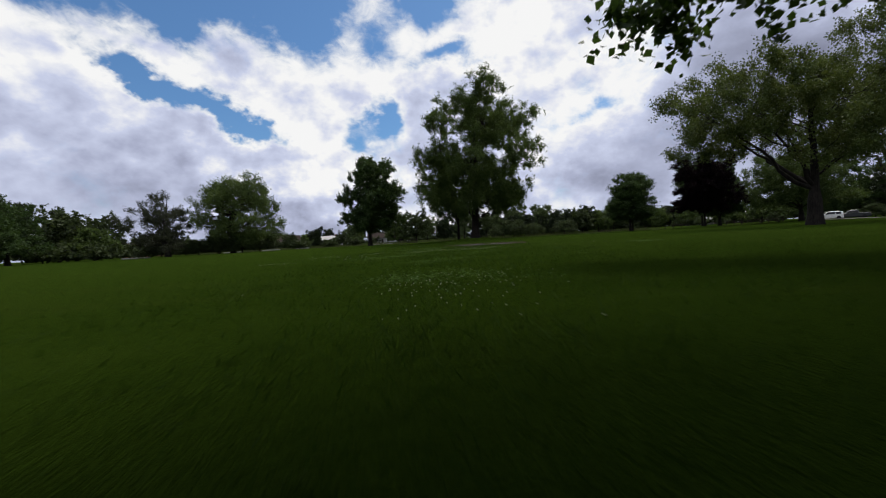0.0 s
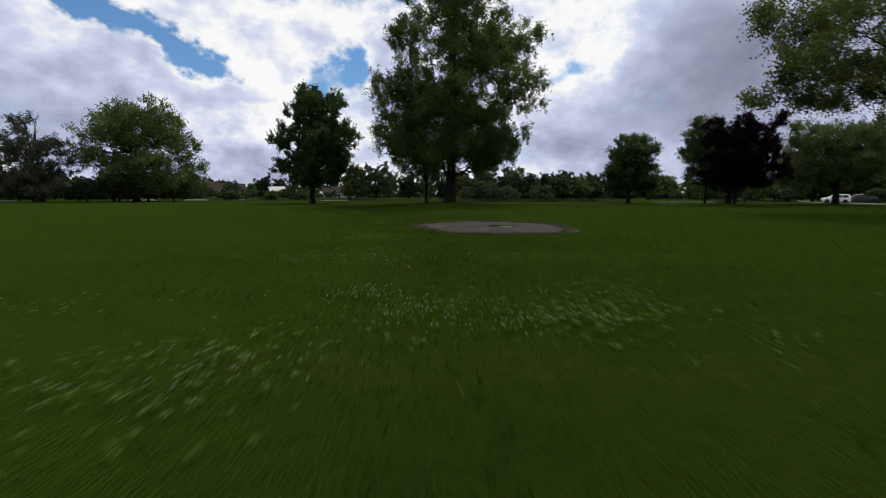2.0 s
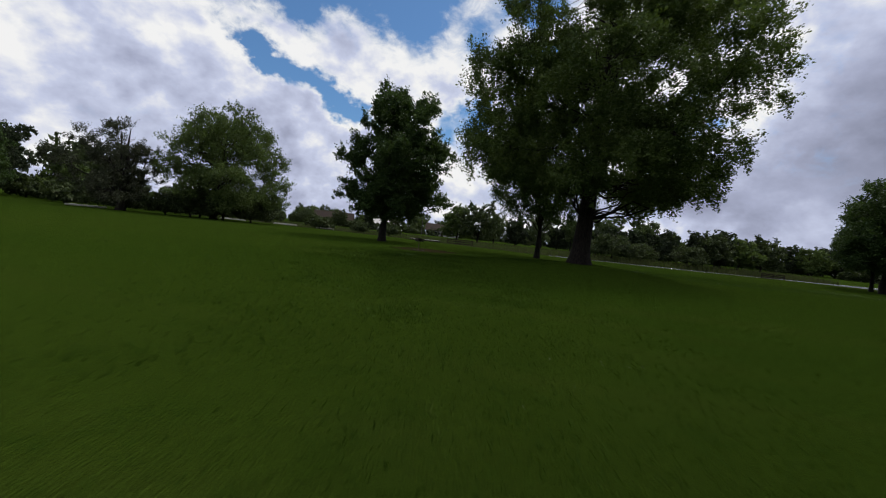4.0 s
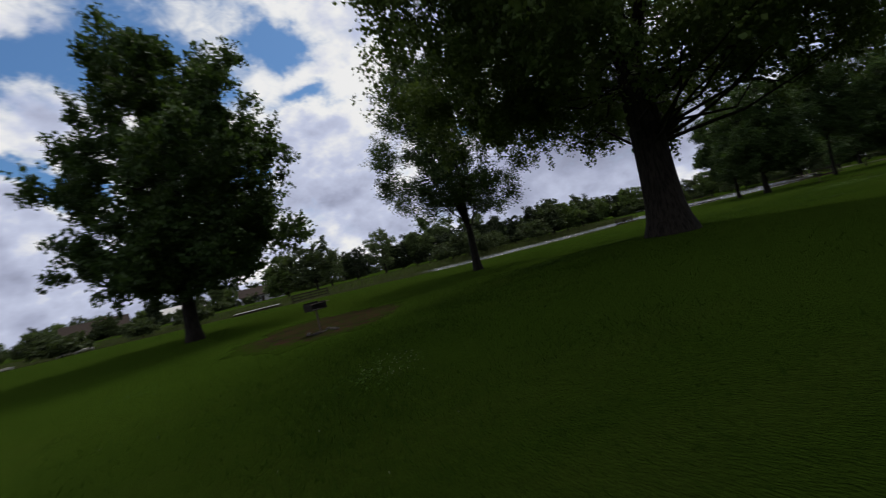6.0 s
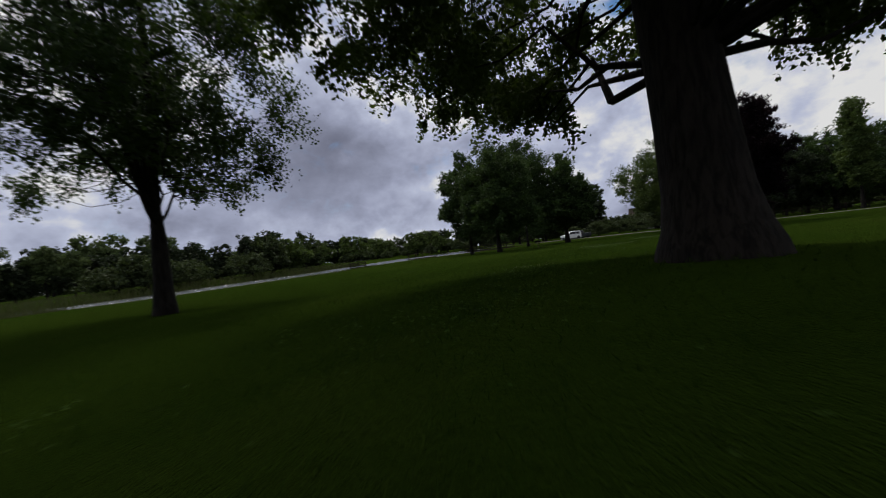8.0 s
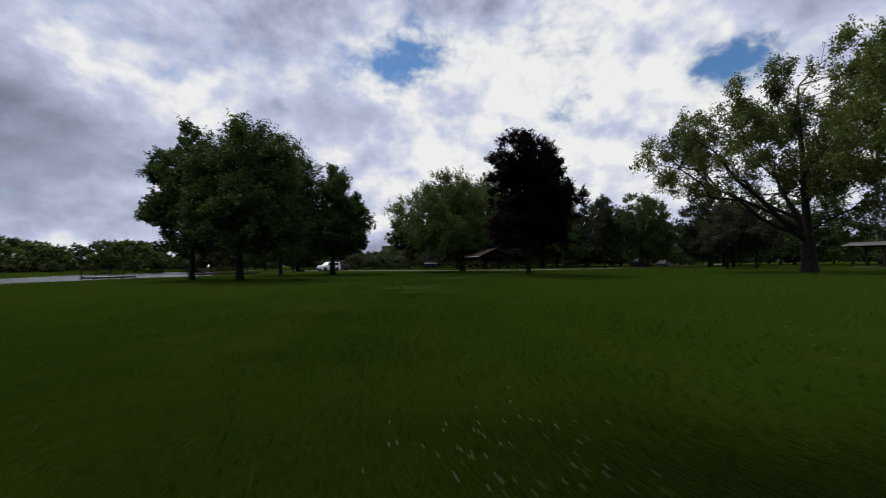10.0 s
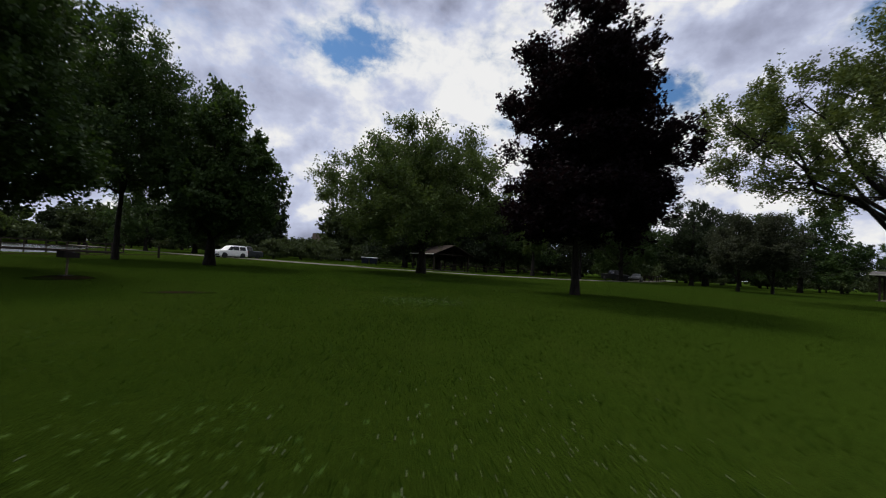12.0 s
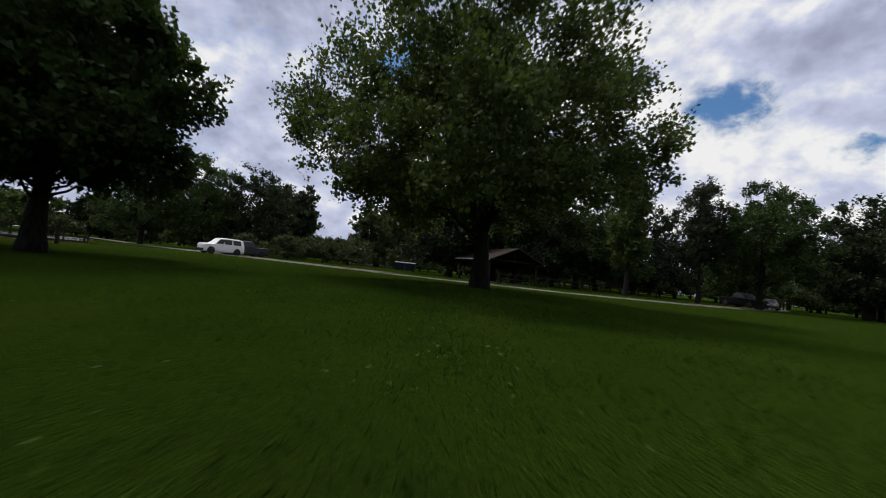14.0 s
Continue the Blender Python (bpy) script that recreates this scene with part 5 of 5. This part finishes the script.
def shelter(x, y, turn, length, width, eave, ridge, roof_mat, label):
    ob = group("picnic_shelter", x, y, 0.0, turn)
    part("floor_slab", boxes((-length / 2, -width / 2, -0.1, length / 2, width / 2, 0.04)), OLD_CONCRETE, ob)
    bays = max(2, round(length / 3.2))
    for k in range(bays + 1):
        px = (-length / 2 + 0.3) + (length - 0.6) * k / bays
        for sy in (-1, 1):
            part("post", boxes((px - 0.09, sy * (width / 2 - 0.3) - 0.09, 0.04, px + 0.09, sy * (width / 2 - 0.3) + 0.09, eave - 0.2)), WOOD_DARK, ob)
        part("truss", rods(((px, -width / 2 + 0.3, eave - 0.09), (px, width / 2 - 0.3, eave - 0.09), 0.07), ((px, 0, eave), (px, 0, ridge - 0.14), 0.05), sides=6), WOOD_DARK, ob)
    for sy in (-1, 1):
        part("beam", boxes((-length / 2, sy * (width / 2 - 0.3) - 0.08, eave - 0.2, length / 2, sy * (width / 2 - 0.3) + 0.08, eave - 0.02)), WOOD_DARK, ob)
        bm = bmesh.new()
        over = 0.45
        slope = (ridge - eave) / (width / 2 - 0.3)
        low = eave - slope * (over + 0.3 - 0.3)
        pts = [(-length / 2 - over, sy * 0.004, ridge), (length / 2 + over, sy * 0.004, ridge), (length / 2 + over, sy * (width / 2 + over - 0.3), low), (-length / 2 - over, sy * (width / 2 + over - 0.3), low)]
        top = [bm.verts.new((px, py, pz + 0.10)) for px, py, pz in pts]
        bot = [bm.verts.new((px, py, pz + 0.01)) for px, py, pz in pts]
        bm.faces.new(top)
        bm.faces.new(bot[::-1])
        for k in range(4):
            bm.faces.new((top[k], bot[k], bot[(k + 1) % 4], top[(k + 1) % 4]))
        bmesh.ops.recalc_face_normals(bm, faces=bm.faces)
        part("roof_slope", bm, roof_mat, ob)
        edge = sy * (width / 2 + over - 0.3)
        part("fascia", boxes((-length / 2 - over, min(edge, edge + sy * 0.03) + sy * 0.003, low + 0.0, length / 2 + over, max(edge, edge + sy * 0.03) + sy * 0.003, low + 0.13)), WOOD_GREY, ob, "pale fascia board")
    return tagged(ob, label, "picnic shelter", "picnic shelters")


shelter(83.2, 55.5, 20, 7.4, 6.2, 2.4, 3.6, SHINGLE, "open timber picnic shelter with a shingled gable roof")
picnic_table(81.4, 54.9, 20)
picnic_table(84.8, 56.1, 20)
shelter(53.9, 8.3, 30, 12.0, 6.0, 2.7, 3.05, ROOF_GREY, "open picnic shelter with a low grey roof")
picnic_table(51.4, 6.9, 30)
picnic_table(56.6, 9.9, 30)

# ---- bins ----
def waste_bin(x, y, turn):
    """A wheeled container with a tapered body and a domed lid in two slopes."""
    ob = group("waste_container", x, y, 0.0, turn)
    bm = bmesh.new()
    low = [bm.verts.new((a * 0.58, b * 0.46, 0.14)) for a, b in ((-1, -1), (1, -1), (1, 1), (-1, 1))]
    high = [bm.verts.new((a * 0.68, b * 0.56, 1.12)) for a, b in ((-1, -1), (1, -1), (1, 1), (-1, 1))]
    bm.faces.new(low[::-1])
    bm.faces.new(high)
    for k in range(4):
        bm.faces.new((low[k], low[(k + 1) % 4], high[(k + 1) % 4], high[k]))
    bmesh.ops.bevel(bm, geom=list(bm.edges), offset=0.05, segments=2, affect="EDGES", profile=0.5)
    part("body", bm, BLUE_PLASTIC, ob)
    part("rim", boxes((-0.72, -0.60, 1.123, 0.72, 0.60, 1.19), bevel=0.02), BLUE_PLASTIC, ob)
    bm = bmesh.new()
    rows = []
    for a, z in ((-0.60, 1.20), (-0.46, 1.25), (-0.18, 1.29), (0.18, 1.29), (0.46, 1.25), (0.60, 1.20)):
        rows.append([bm.verts.new((sx * 0.72, a, z)) for sx in (-1, 1)])
    for p, q in zip(rows, rows[1:]):
        bm.faces.new((p[0], p[1], q[1], q[0]))
    bm.faces.new([r[0] for r in rows][::-1])
    bm.faces.new([r[1] for r in rows])
    bm.faces.new((rows[0][0], rows[-1][0], rows[-1][1], rows[0][1]))
    bmesh.ops.recalc_face_normals(bm, faces=bm.faces)
    part("lid", bm, SILVER_PAINT, ob, "pale plastic lid")
    for sx in (-0.5, 0.5):
        for sy in (-0.36, 0.36):
            part("caster", rods(((sx, sy - 0.04, 0.07), (sx, sy + 0.04, 0.07), 0.07)), RUBBER, ob)
    return tagged(ob, "navy waste container with a pale lid", "waste container", "waste containers")


waste_bin(97.3, 65.4, 80)
waste_bin(97.6, 66.9, 86)

# ---- posts and poles ----
for px, py in ((84.0, 100.0), (61.4, 83.2)):
    ob = group("marker_post", px, py)
    part("post", boxes((-0.07, -0.07, -0.2, 0.07, 0.07, 0.95), bevel=0.015), WOOD_DARK, ob)
    part("cap", boxes((-0.085, -0.085, 0.952, 0.085, 0.085, 1.0), bevel=0.01), WOOD_DARK, ob)
    tagged(ob, "short dark wooden marker post in the grass", "post", "marker posts")
ob = group("notice_sign", 96.5, 102.2)
part("post", rods(((0, 0, -0.2), (0, 0, 2.0), 0.03)), STEEL, ob)
part("plate", boxes((-0.25, -0.045, 1.5, 0.25, -0.032, 2.0)), WHITE_PAINT, ob, "plain white plate")
tagged(ob, "white notice on a thin steel post", "sign")
for px, py, ph in ((70.0, 236.0, 9.0), (-14.0, 226.0, 9.0), (-36.0, 190.0, 9.0), (150.0, 10.0, 11.0)):
    ob = group("utility_pole", px, py)
    part("pole", rods(((0, 0, -0.3), (0, 0, ph), 0.10)), POLE_WOOD, ob)
    part("crossarm", boxes((-1.1, -0.2, ph - 0.7, 1.1, -0.101, ph - 0.55)), POLE_WOOD, ob)
    tagged(ob, "bleached wooden utility pole at the street", "utility pole", "utility poles")


# ---- houses ----
def house(x, y, turn, length, width, eave, ridge, wall_mat, roof_mat, windows, label):
    ob = group("house", x, y, 0.0, turn)
    bm = bmesh.new()
    h, w = length / 2, width / 2
    v = [bm.verts.new(p) for p in ((-h, -w, -0.3), (h, -w, -0.3), (h, w, -0.3), (-h, w, -0.3), (-h, -w, eave), (h, -w, eave), (h, w, eave), (-h, w, eave), (-h, 0, ridge), (h, 0, ridge))]
    for f in ((0, 1, 5, 4), (1, 2, 6, 9, 5), (2, 3, 7, 6), (3, 0, 4, 8, 7), (3, 2, 1, 0), (4, 5, 9, 8), (6, 7, 8, 9)):
        bm.faces.new([v[k] for k in f])
    bmesh.ops.recalc_face_normals(bm, faces=bm.faces)
    part("wall", bm, wall_mat, ob)
    for s in (-1, 1):
        bm = bmesh.new()
        slope = (ridge - eave) / w
        pts = [(-h - 0.5, s * 0.01, ridge), (h + 0.5, s * 0.01, ridge), (h + 0.5, s * (w + 0.5), eave - 0.5 * slope), (-h - 0.5, s * (w + 0.5), eave - 0.5 * slope)]
        top = [bm.verts.new((a, b, c + 0.22)) for a, b, c in pts]
        bot = [bm.verts.new((a, b, c + 0.03)) for a, b, c in pts]
        bm.faces.new(top)
        bm.faces.new(bot[::-1])
        for k in range(4):
            bm.faces.new((top[k], bot[k], bot[(k + 1) % 4], top[(k + 1) % 4]))
        bmesh.ops.recalc_face_normals(bm, faces=bm.faces)
        part("roof_slope", bm, roof_mat, ob)
    for k in range(windows):
        wx = -h + length * (k + 0.5) / windows
        if k == windows // 2:
            door = part("door", boxes((wx - 0.5, -w - 0.05, 0.0, wx + 0.5, -w - 0.004, 2.1)), WOOD_DARK, ob)
            part("door_handle", rods(((wx + 0.38, -w - 0.11, 1.0), (wx + 0.38, -w - 0.052, 1.0), 0.03)), STEEL, door)
            continue
        win = part("window", boxes((wx - 0.75, -w - 0.04, 0.9, wx + 0.75, -w - 0.004, 2.2)), GLASS, ob)
        frame_bm = boxes((wx - 0.85, -w - 0.08, 0.8, wx - 0.755, -w - 0.004, 2.3), (wx + 0.755, -w - 0.08, 0.8, wx + 0.85, -w - 0.004, 2.3), (wx - 0.75, -w - 0.08, 2.205, wx + 0.75, -w - 0.004, 2.3), (wx - 0.75, -w - 0.08, 0.8, wx + 0.75, -w - 0.004, 0.895))
        part("window_frame", frame_bm, WHITE_PAINT, win)
    part("chimney", boxes((h * 0.3 - 0.4, -0.4, ridge - 0.8, h * 0.3 + 0.4, 0.4, ridge + 1.0)), BRICK_RED, ob)
    return tagged(ob, label, "house", "far houses")


house(-82, 208, 20, 17, 9, 2.9, 6.4, SIDING, SHINGLE, 5, "tan bungalow with a brown shingled roof")
house(-58, 214, 10, 13, 8, 2.8, 5.2, SIDING_PALE, ROOF_PALE, 5, "pale bungalow with a light grey roof")
house(-30, 205, 5, 14, 8, 2.8, 5.4, SIDING_PALE, SHINGLE, 5, "pale house half hidden behind trees")
house(-122, 168, 45, 16, 9, 2.8, 5.6, BRICK_RED, SHINGLE, 5, "red brick house behind the pond")
house(118, 190, -35, 15, 9, 2.7, 5.2, SIDING_PALE, ROOF_PALE, 5, "pale house with a light roof across the pond")
house(140, 196, -42, 15, 9, 2.7, 5.4, SIDING, ROOF_PALE, 5, "long low house with a grey roof beyond the trees")
house(84, -42, -34, 16, 9, 3.0, 5.4, SIDING_PALE, ROOF_GREY, 6, "pale low building behind the picnic shelter")
house(150, 78, -85, 12, 9, 4.6, 7.4, SIDING_PALE, SHINGLE, 4, "pale two-storey house glimpsed through trees")


# ---- grass, flowers and reeds ----
LAWN_LINE = [(0, -2), (-0.4, 8), (0.4, 18), (1, 26), (-0.5, 36), (-4, 46), (-6, 52), (-4.5, 56.5), (0, 60), (5, 62.5), (11, 64.3), (19, 65), (31, 64), (39, 63.5), (52, 63)]


def scatter(count, reach, rng, power=1.0):
    seg = np.array(LAWN_LINE, float)
    lens = np.hypot(*np.diff(seg, axis=0).T)
    k = rng.choice(len(lens), count, p=lens / lens.sum())
    t = rng.random(count)[:, None]
    p = seg[k] * (1 - t) + seg[k + 1] * t
    a, r = rng.uniform(0, 2 * math.pi, count), reach * rng.random(count) ** power
    return p + np.c_[np.cos(a), np.sin(a)] * r[:, None]


def bare(p):
    """Where no grass grows: the worn pad and the dirt round the grill."""
    edge = np.array([0.92 + 0.34 * noise.noise(Vector((x * 2.2, y * 2.2, 3.0))) for x, y in p])
    a = ((p[:, 0] - 2.95) / 2.5) ** 2 + ((p[:, 1] - 28.0) / 2.95) ** 2 < edge
    b = ((p[:, 0] + 6.0) / 2.65) ** 2 + ((p[:, 1] - 62.2) / 3.5) ** 2 < edge - 0.12
    return a | b


def build_blades():
    rng = np.random.default_rng(5)
    p = np.concatenate([scatter(230000, 5.0, rng, 0.9), scatter(60000, 11.0, rng, 0.8)])
    # tufts: longer in drifts, thinner between
    drift = np.array([noise.noise(Vector((x * 0.6, y * 0.6, 0))) for x, y in p])
    keep = ~bare(p) & (rng.random(len(p)) < 0.55 + 0.6 * drift)
    p, drift = p[keep], drift[keep]
    n = len(p)
    h = rng.uniform(0.035, 0.075, n) * (1 + 0.9 * np.clip(drift, 0, 1)) + (rng.random(n) < 0.01) * rng.uniform(0.05, 0.14, n)
    a = rng.uniform(0, 2 * math.pi, n)
    w = rng.uniform(0.004, 0.010, n)
    lean = rng.normal(0, 1.0, (n, 2)) * h[:, None]
    v = np.zeros((n, 3, 3))
    v[:, 0, :2] = p - np.c_[np.cos(a), np.sin(a)] * w[:, None]
    v[:, 1, :2] = p + np.c_[np.cos(a), np.sin(a)] * w[:, None]
    v[:, 2, :2] = p + lean
    v[:, 2, 2] = h
    v[:, :2, 2] = -0.01
    v[:, :, 2] += rise(p[:, 0], p[:, 1])[:, None]
    triangles("grass_blades", v, BLADE, "short green grass blades of the lawn", "grass")


def triangles(name, v, mat, label, category):
    """One mesh of loose three-sided blades."""
    n = len(v)
    me = bpy.data.meshes.new(name)
    me.vertices.add(3 * n)
    me.vertices.foreach_set("co", v.ravel())
    me.loops.add(3 * n)
    me.loops.foreach_set("vertex_index", np.arange(3 * n, dtype=np.int32))
    me.polygons.add(n)
    me.polygons.foreach_set("loop_start", np.arange(0, 3 * n, 3, dtype=np.int32))
    me.update(calc_edges=True)
    me.materials.append(mat)
    tagged(new(name, me), label, category, kind="stuff")


def build_rim():
    """Dry grass round the worn pad, a tuft by the slab, and blades in the trodden dirt."""
    rng = np.random.default_rng(6)
    n = 11000
    a = rng.uniform(0, 2 * math.pi, n)
    f = 1.0 + rng.normal(0.0, 0.035, n) + 0.05 * np.sin(5 * a) + 0.03 * np.sin(11 * a + 1)
    p = np.c_[2.95 + 2.55 * f * np.cos(a), 28.0 + 3.0 * f * np.sin(a)]
    h = rng.uniform(0.03, 0.09, n)
    w = rng.uniform(0.003, 0.007, n)
    b = rng.uniform(0, 2 * math.pi, n)
    v = np.zeros((n, 3, 3))
    v[:, 0, :2] = p - np.c_[np.cos(b), np.sin(b)] * w[:, None]
    v[:, 1, :2] = p + np.c_[np.cos(b), np.sin(b)] * w[:, None]
    v[:, 2, :2] = p + rng.normal(0, 0.9, (n, 2)) * h[:, None]
    v[:, 2, 2] = h
    m = 1500
    around = rng.normal(2.6, 1.0, m)
    ring_at = rng.normal(1.0, 0.22, m)
    u, t = 0.36 * ring_at * np.cos(around) - 0.10, 0.20 * ring_at * np.sin(around) + 0.05
    c, d = math.cos(radians(-35)), math.sin(radians(-35))
    q = np.c_[3.35 + c * u - d * t, 27.55 + d * u + c * t]
    g = rng.uniform(0.03, 0.09, m)
    e = rng.uniform(0, 2 * math.pi, m)
    tuft = np.zeros((m, 3, 3))
    tuft[:, 0, :2] = q - np.c_[np.cos(e), np.sin(e)] * 0.007
    tuft[:, 1, :2] = q + np.c_[np.cos(e), np.sin(e)] * 0.007
    tuft[:, 2, :2] = q + rng.normal(0, 0.8, (m, 2)) * g[:, None]
    tuft[:, 2, 2] = g
    triangles("grass_tuft", tuft, BLADE, "green grass growing round the broken slab", "grass")
    triangles("dry_grass", v, STRAW, "dry straw-coloured grass round the worn pad", "grass")


def build_clover_leaves():
    rng = np.random.default_rng(18)
    known = [(-0.2, 6.1), (0.2, 5.2), (-0.5, 5.4), (-0.2, 9.5), (-1.5, 13.7), (-2.4, 13.2), (0.9, 13.2), (7.9, 15.9), (1.5, 17.4), (2.1, 17.5), (0.2, 17.7), (-1.1, 16.5), (-0.7, 20.7), (-0.9, 24.3), (-6.6, 49.2), (-5.1, 53.8),
             (1.9, 61.2), (1.6, 60.6), (24.9, 65.7), (23.6, 64.5), (22.2, 63.6), (21.8, 64.6), (34.0, 63.9), (33.3, 63.6), (33.6, 63.1), (34.2, 62.0)]
    hearts = np.concatenate([np.array(known), scatter(70, 7.0, rng, 0.7)])
    share = np.r_[np.full(len(known), 5.0), np.ones(70)]
    n = 7500
    k = rng.choice(len(hearts), n, p=share / share.sum())
    p = hearts[k] + rng.normal(0, 1, (n, 2)) * rng.uniform(0.25, 0.8, len(hearts))[k][:, None]
    p = p[~bare(p)]
    n = len(p)
    turn = rng.uniform(0, 2 * math.pi, n)
    size, z = rng.uniform(0.010, 0.028, n), rng.uniform(0.035, 0.085, n) + rise(p[:, 0], p[:, 1])
    v = np.zeros((n, 3, 3, 3))
    for leaf in range(3):
        a = turn + leaf * 2.094
        for c, (da, r) in enumerate(((0.0, 0.0), (-0.6, 1.0), (0.6, 1.0))):
            v[:, leaf, c, 0] = p[:, 0] + r * size * np.cos(a + da)
            v[:, leaf, c, 1] = p[:, 1] + r * size * np.sin(a + da)
            v[:, leaf, c, 2] = z + r * size * rng.normal(0, 0.3, n)
    triangles("clover_leaves", v.reshape(-1, 3, 3), CLOVER, "clover leaves in patches of the lawn", "clover")


# drifts of white clover: place, spread across and along
DRIFTS = [(-4.0, 16.7, 1.1, 0.3), (-4.9, 16.0, 0.6, 0.2), (-2.9, 18.1, 0.8, 0.3), (-3.1, 13.5, 0.6, 0.2), (-4.9, 12.1, 0.4, 0.15), (6.0, 17.4, 1.2, 0.5), (-0.9, 20.7, 0.7, 0.3),
          (1.5, 20.7, 0.7, 0.3), (-0.4, 18.2, 0.2, 0.2), (0.2, 17.6, 0.2, 0.25), (1.1, 17.2, 0.4, 0.15), (2.1, 18.0, 0.4, 0.35), (-1.1, 16.5, 0.3, 0.3), (25.9, 63.7, 0.6, 0.6), (24.6, 63.3, 0.5, 0.5), (24.8, 64.9, 0.5, 0.6), (23.6, 65.3, 0.4, 0.5),
          (23.3, 64.5, 0.4, 0.6), (33.3, 63.5, 0.5, 0.6), (33.7, 64.0, 0.4, 0.4), (33.8, 62.9, 0.4, 0.4), (9.8, 63.4, 0.5, 0.3), (-5.0, 53.9, 0.3, 0.4), (0.0, 4.0, 0.5, 0.6), (0.4, 5.2, 0.6, 0.5), (13.5, 59.5, 1.0, 0.4)]


def build_clover():
    rng = np.random.default_rng(8)
    drifts = np.array(DRIFTS)
    k = rng.integers(len(drifts), size=1500)
    p = drifts[k, :2] + rng.normal(0, 1, (1500, 2)) * drifts[k, 2:]
    hearts = scatter(60, 9.0, rng, 0.7)
    stray = hearts[rng.integers(len(hearts), size=180)] + rng.normal(0, 0.7, (180, 2))
    p = np.concatenate([p, stray])
    p = p[~bare(p)]
    verts, faces = [], []
    for x, y in p:
        r, z = rng.uniform(0.005, 0.009), rng.uniform(0.05, 0.11) + rise(x, y)
        i = len(verts)
        verts += [(x + r, y, z), (x, y + r, z), (x - r, y, z), (x, y - r, z), (x, y, z + r), (x, y, z - r * 0.8)]
        faces += [(i, i + 1, i + 4), (i + 1, i + 2, i + 4), (i + 2, i + 3, i + 4), (i + 3, i, i + 4), (i + 1, i, i + 5), (i + 2, i + 1, i + 5), (i + 3, i + 2, i + 5), (i, i + 3, i + 5)]
    tagged(new("clover_flowers", mesh_of("clover_flowers", verts, faces, FLOWER)), "small white clover heads in drifts on the lawn", "clover", kind="stuff")


def build_reeds():
    rng = np.random.default_rng(9)
    n = 70000
    x = rng.uniform(-75, 75, n)
    far_bank = np.interp(x, [-75, -40, 0, 20, 50, 80], [117, 121, 122, 124, 130, 142])
    y = far_bank + rng.uniform(-1.0, 22.0, n)
    near = rng.random(n) < 0.55
    x[near] = np.where(rng.random(near.sum()) < 0.75, rng.uniform(-72, 6, near.sum()), rng.uniform(6, 60, near.sum()))
    y[near] = np.interp(x[near], [-75, -40, -18, -4, 8, 20, 34, 46, 56, 68], [111, 110, 105, 98, 92, 93, 98, 101, 96, 94]) + rng.uniform(-2.0, 1.8, near.sum()) + (x[near] < 6) * rng.random(near.sum()) * 7.0
    h = rng.uniform(0.5, 1.3, n) * np.where(near, np.where(x > 6, 0.35, 0.55), 1.0)
    a, w = rng.uniform(0, 2 * math.pi, n), rng.uniform(0.03, 0.08, n)
    v = np.zeros((n, 3, 3))
    v[:, 0] = np.c_[x - w * np.cos(a), y - w * np.sin(a), np.full(n, -0.95)]
    v[:, 1] = np.c_[x + w * np.cos(a), y + w * np.sin(a), np.full(n, -0.95)]
    v[:, 2] = np.c_[x + rng.normal(0, 0.2, n), y + rng.normal(0, 0.2, n), h - 0.55]
    faces = [(3 * k, 3 * k + 1, 3 * k + 2) for k in range(n)]
    tagged(new("reeds", mesh_of("reeds", v.reshape(-1, 3), faces, REED)), "tall pale green reeds on the pond banks", "reeds", kind="stuff")


bm = bmesh.new()
rib = [bm.verts.new((0, v, 0.012 + 0.01 * math.sin(60 * v))) for v in (-0.05, -0.02, 0.02, 0.06)]
for side in (-1, 1):
    edge = [bm.verts.new((side * w, v, 0.03)) for w, v in ((0.022, -0.025), (0.028, 0.01))]
    for f in ((rib[0], rib[1], edge[0]), (rib[1], rib[2], edge[1], edge[0]), (rib[2], rib[3], edge[1])):
        bm.faces.new(f if side > 0 else f[::-1])
leaf_mesh = bpy.data.meshes.new("fallen_leaf")
bm.to_mesh(leaf_mesh)
bm.free()
leaf_mesh.materials.append(plain("dead_leaf", (0.30, 0.10, 0.035), 0.8, vary=0.25, scale=40.0))
fallen = new("fallen_leaf", leaf_mesh)
fallen.matrix_basis = pose(0.06, 19.92, 0.02, 10, 15, 40)
tagged(fallen, "single dead orange leaf lying in the grass", "leaf")

build_blades()
build_rim()
build_clover()
build_clover_leaves()
build_reeds()
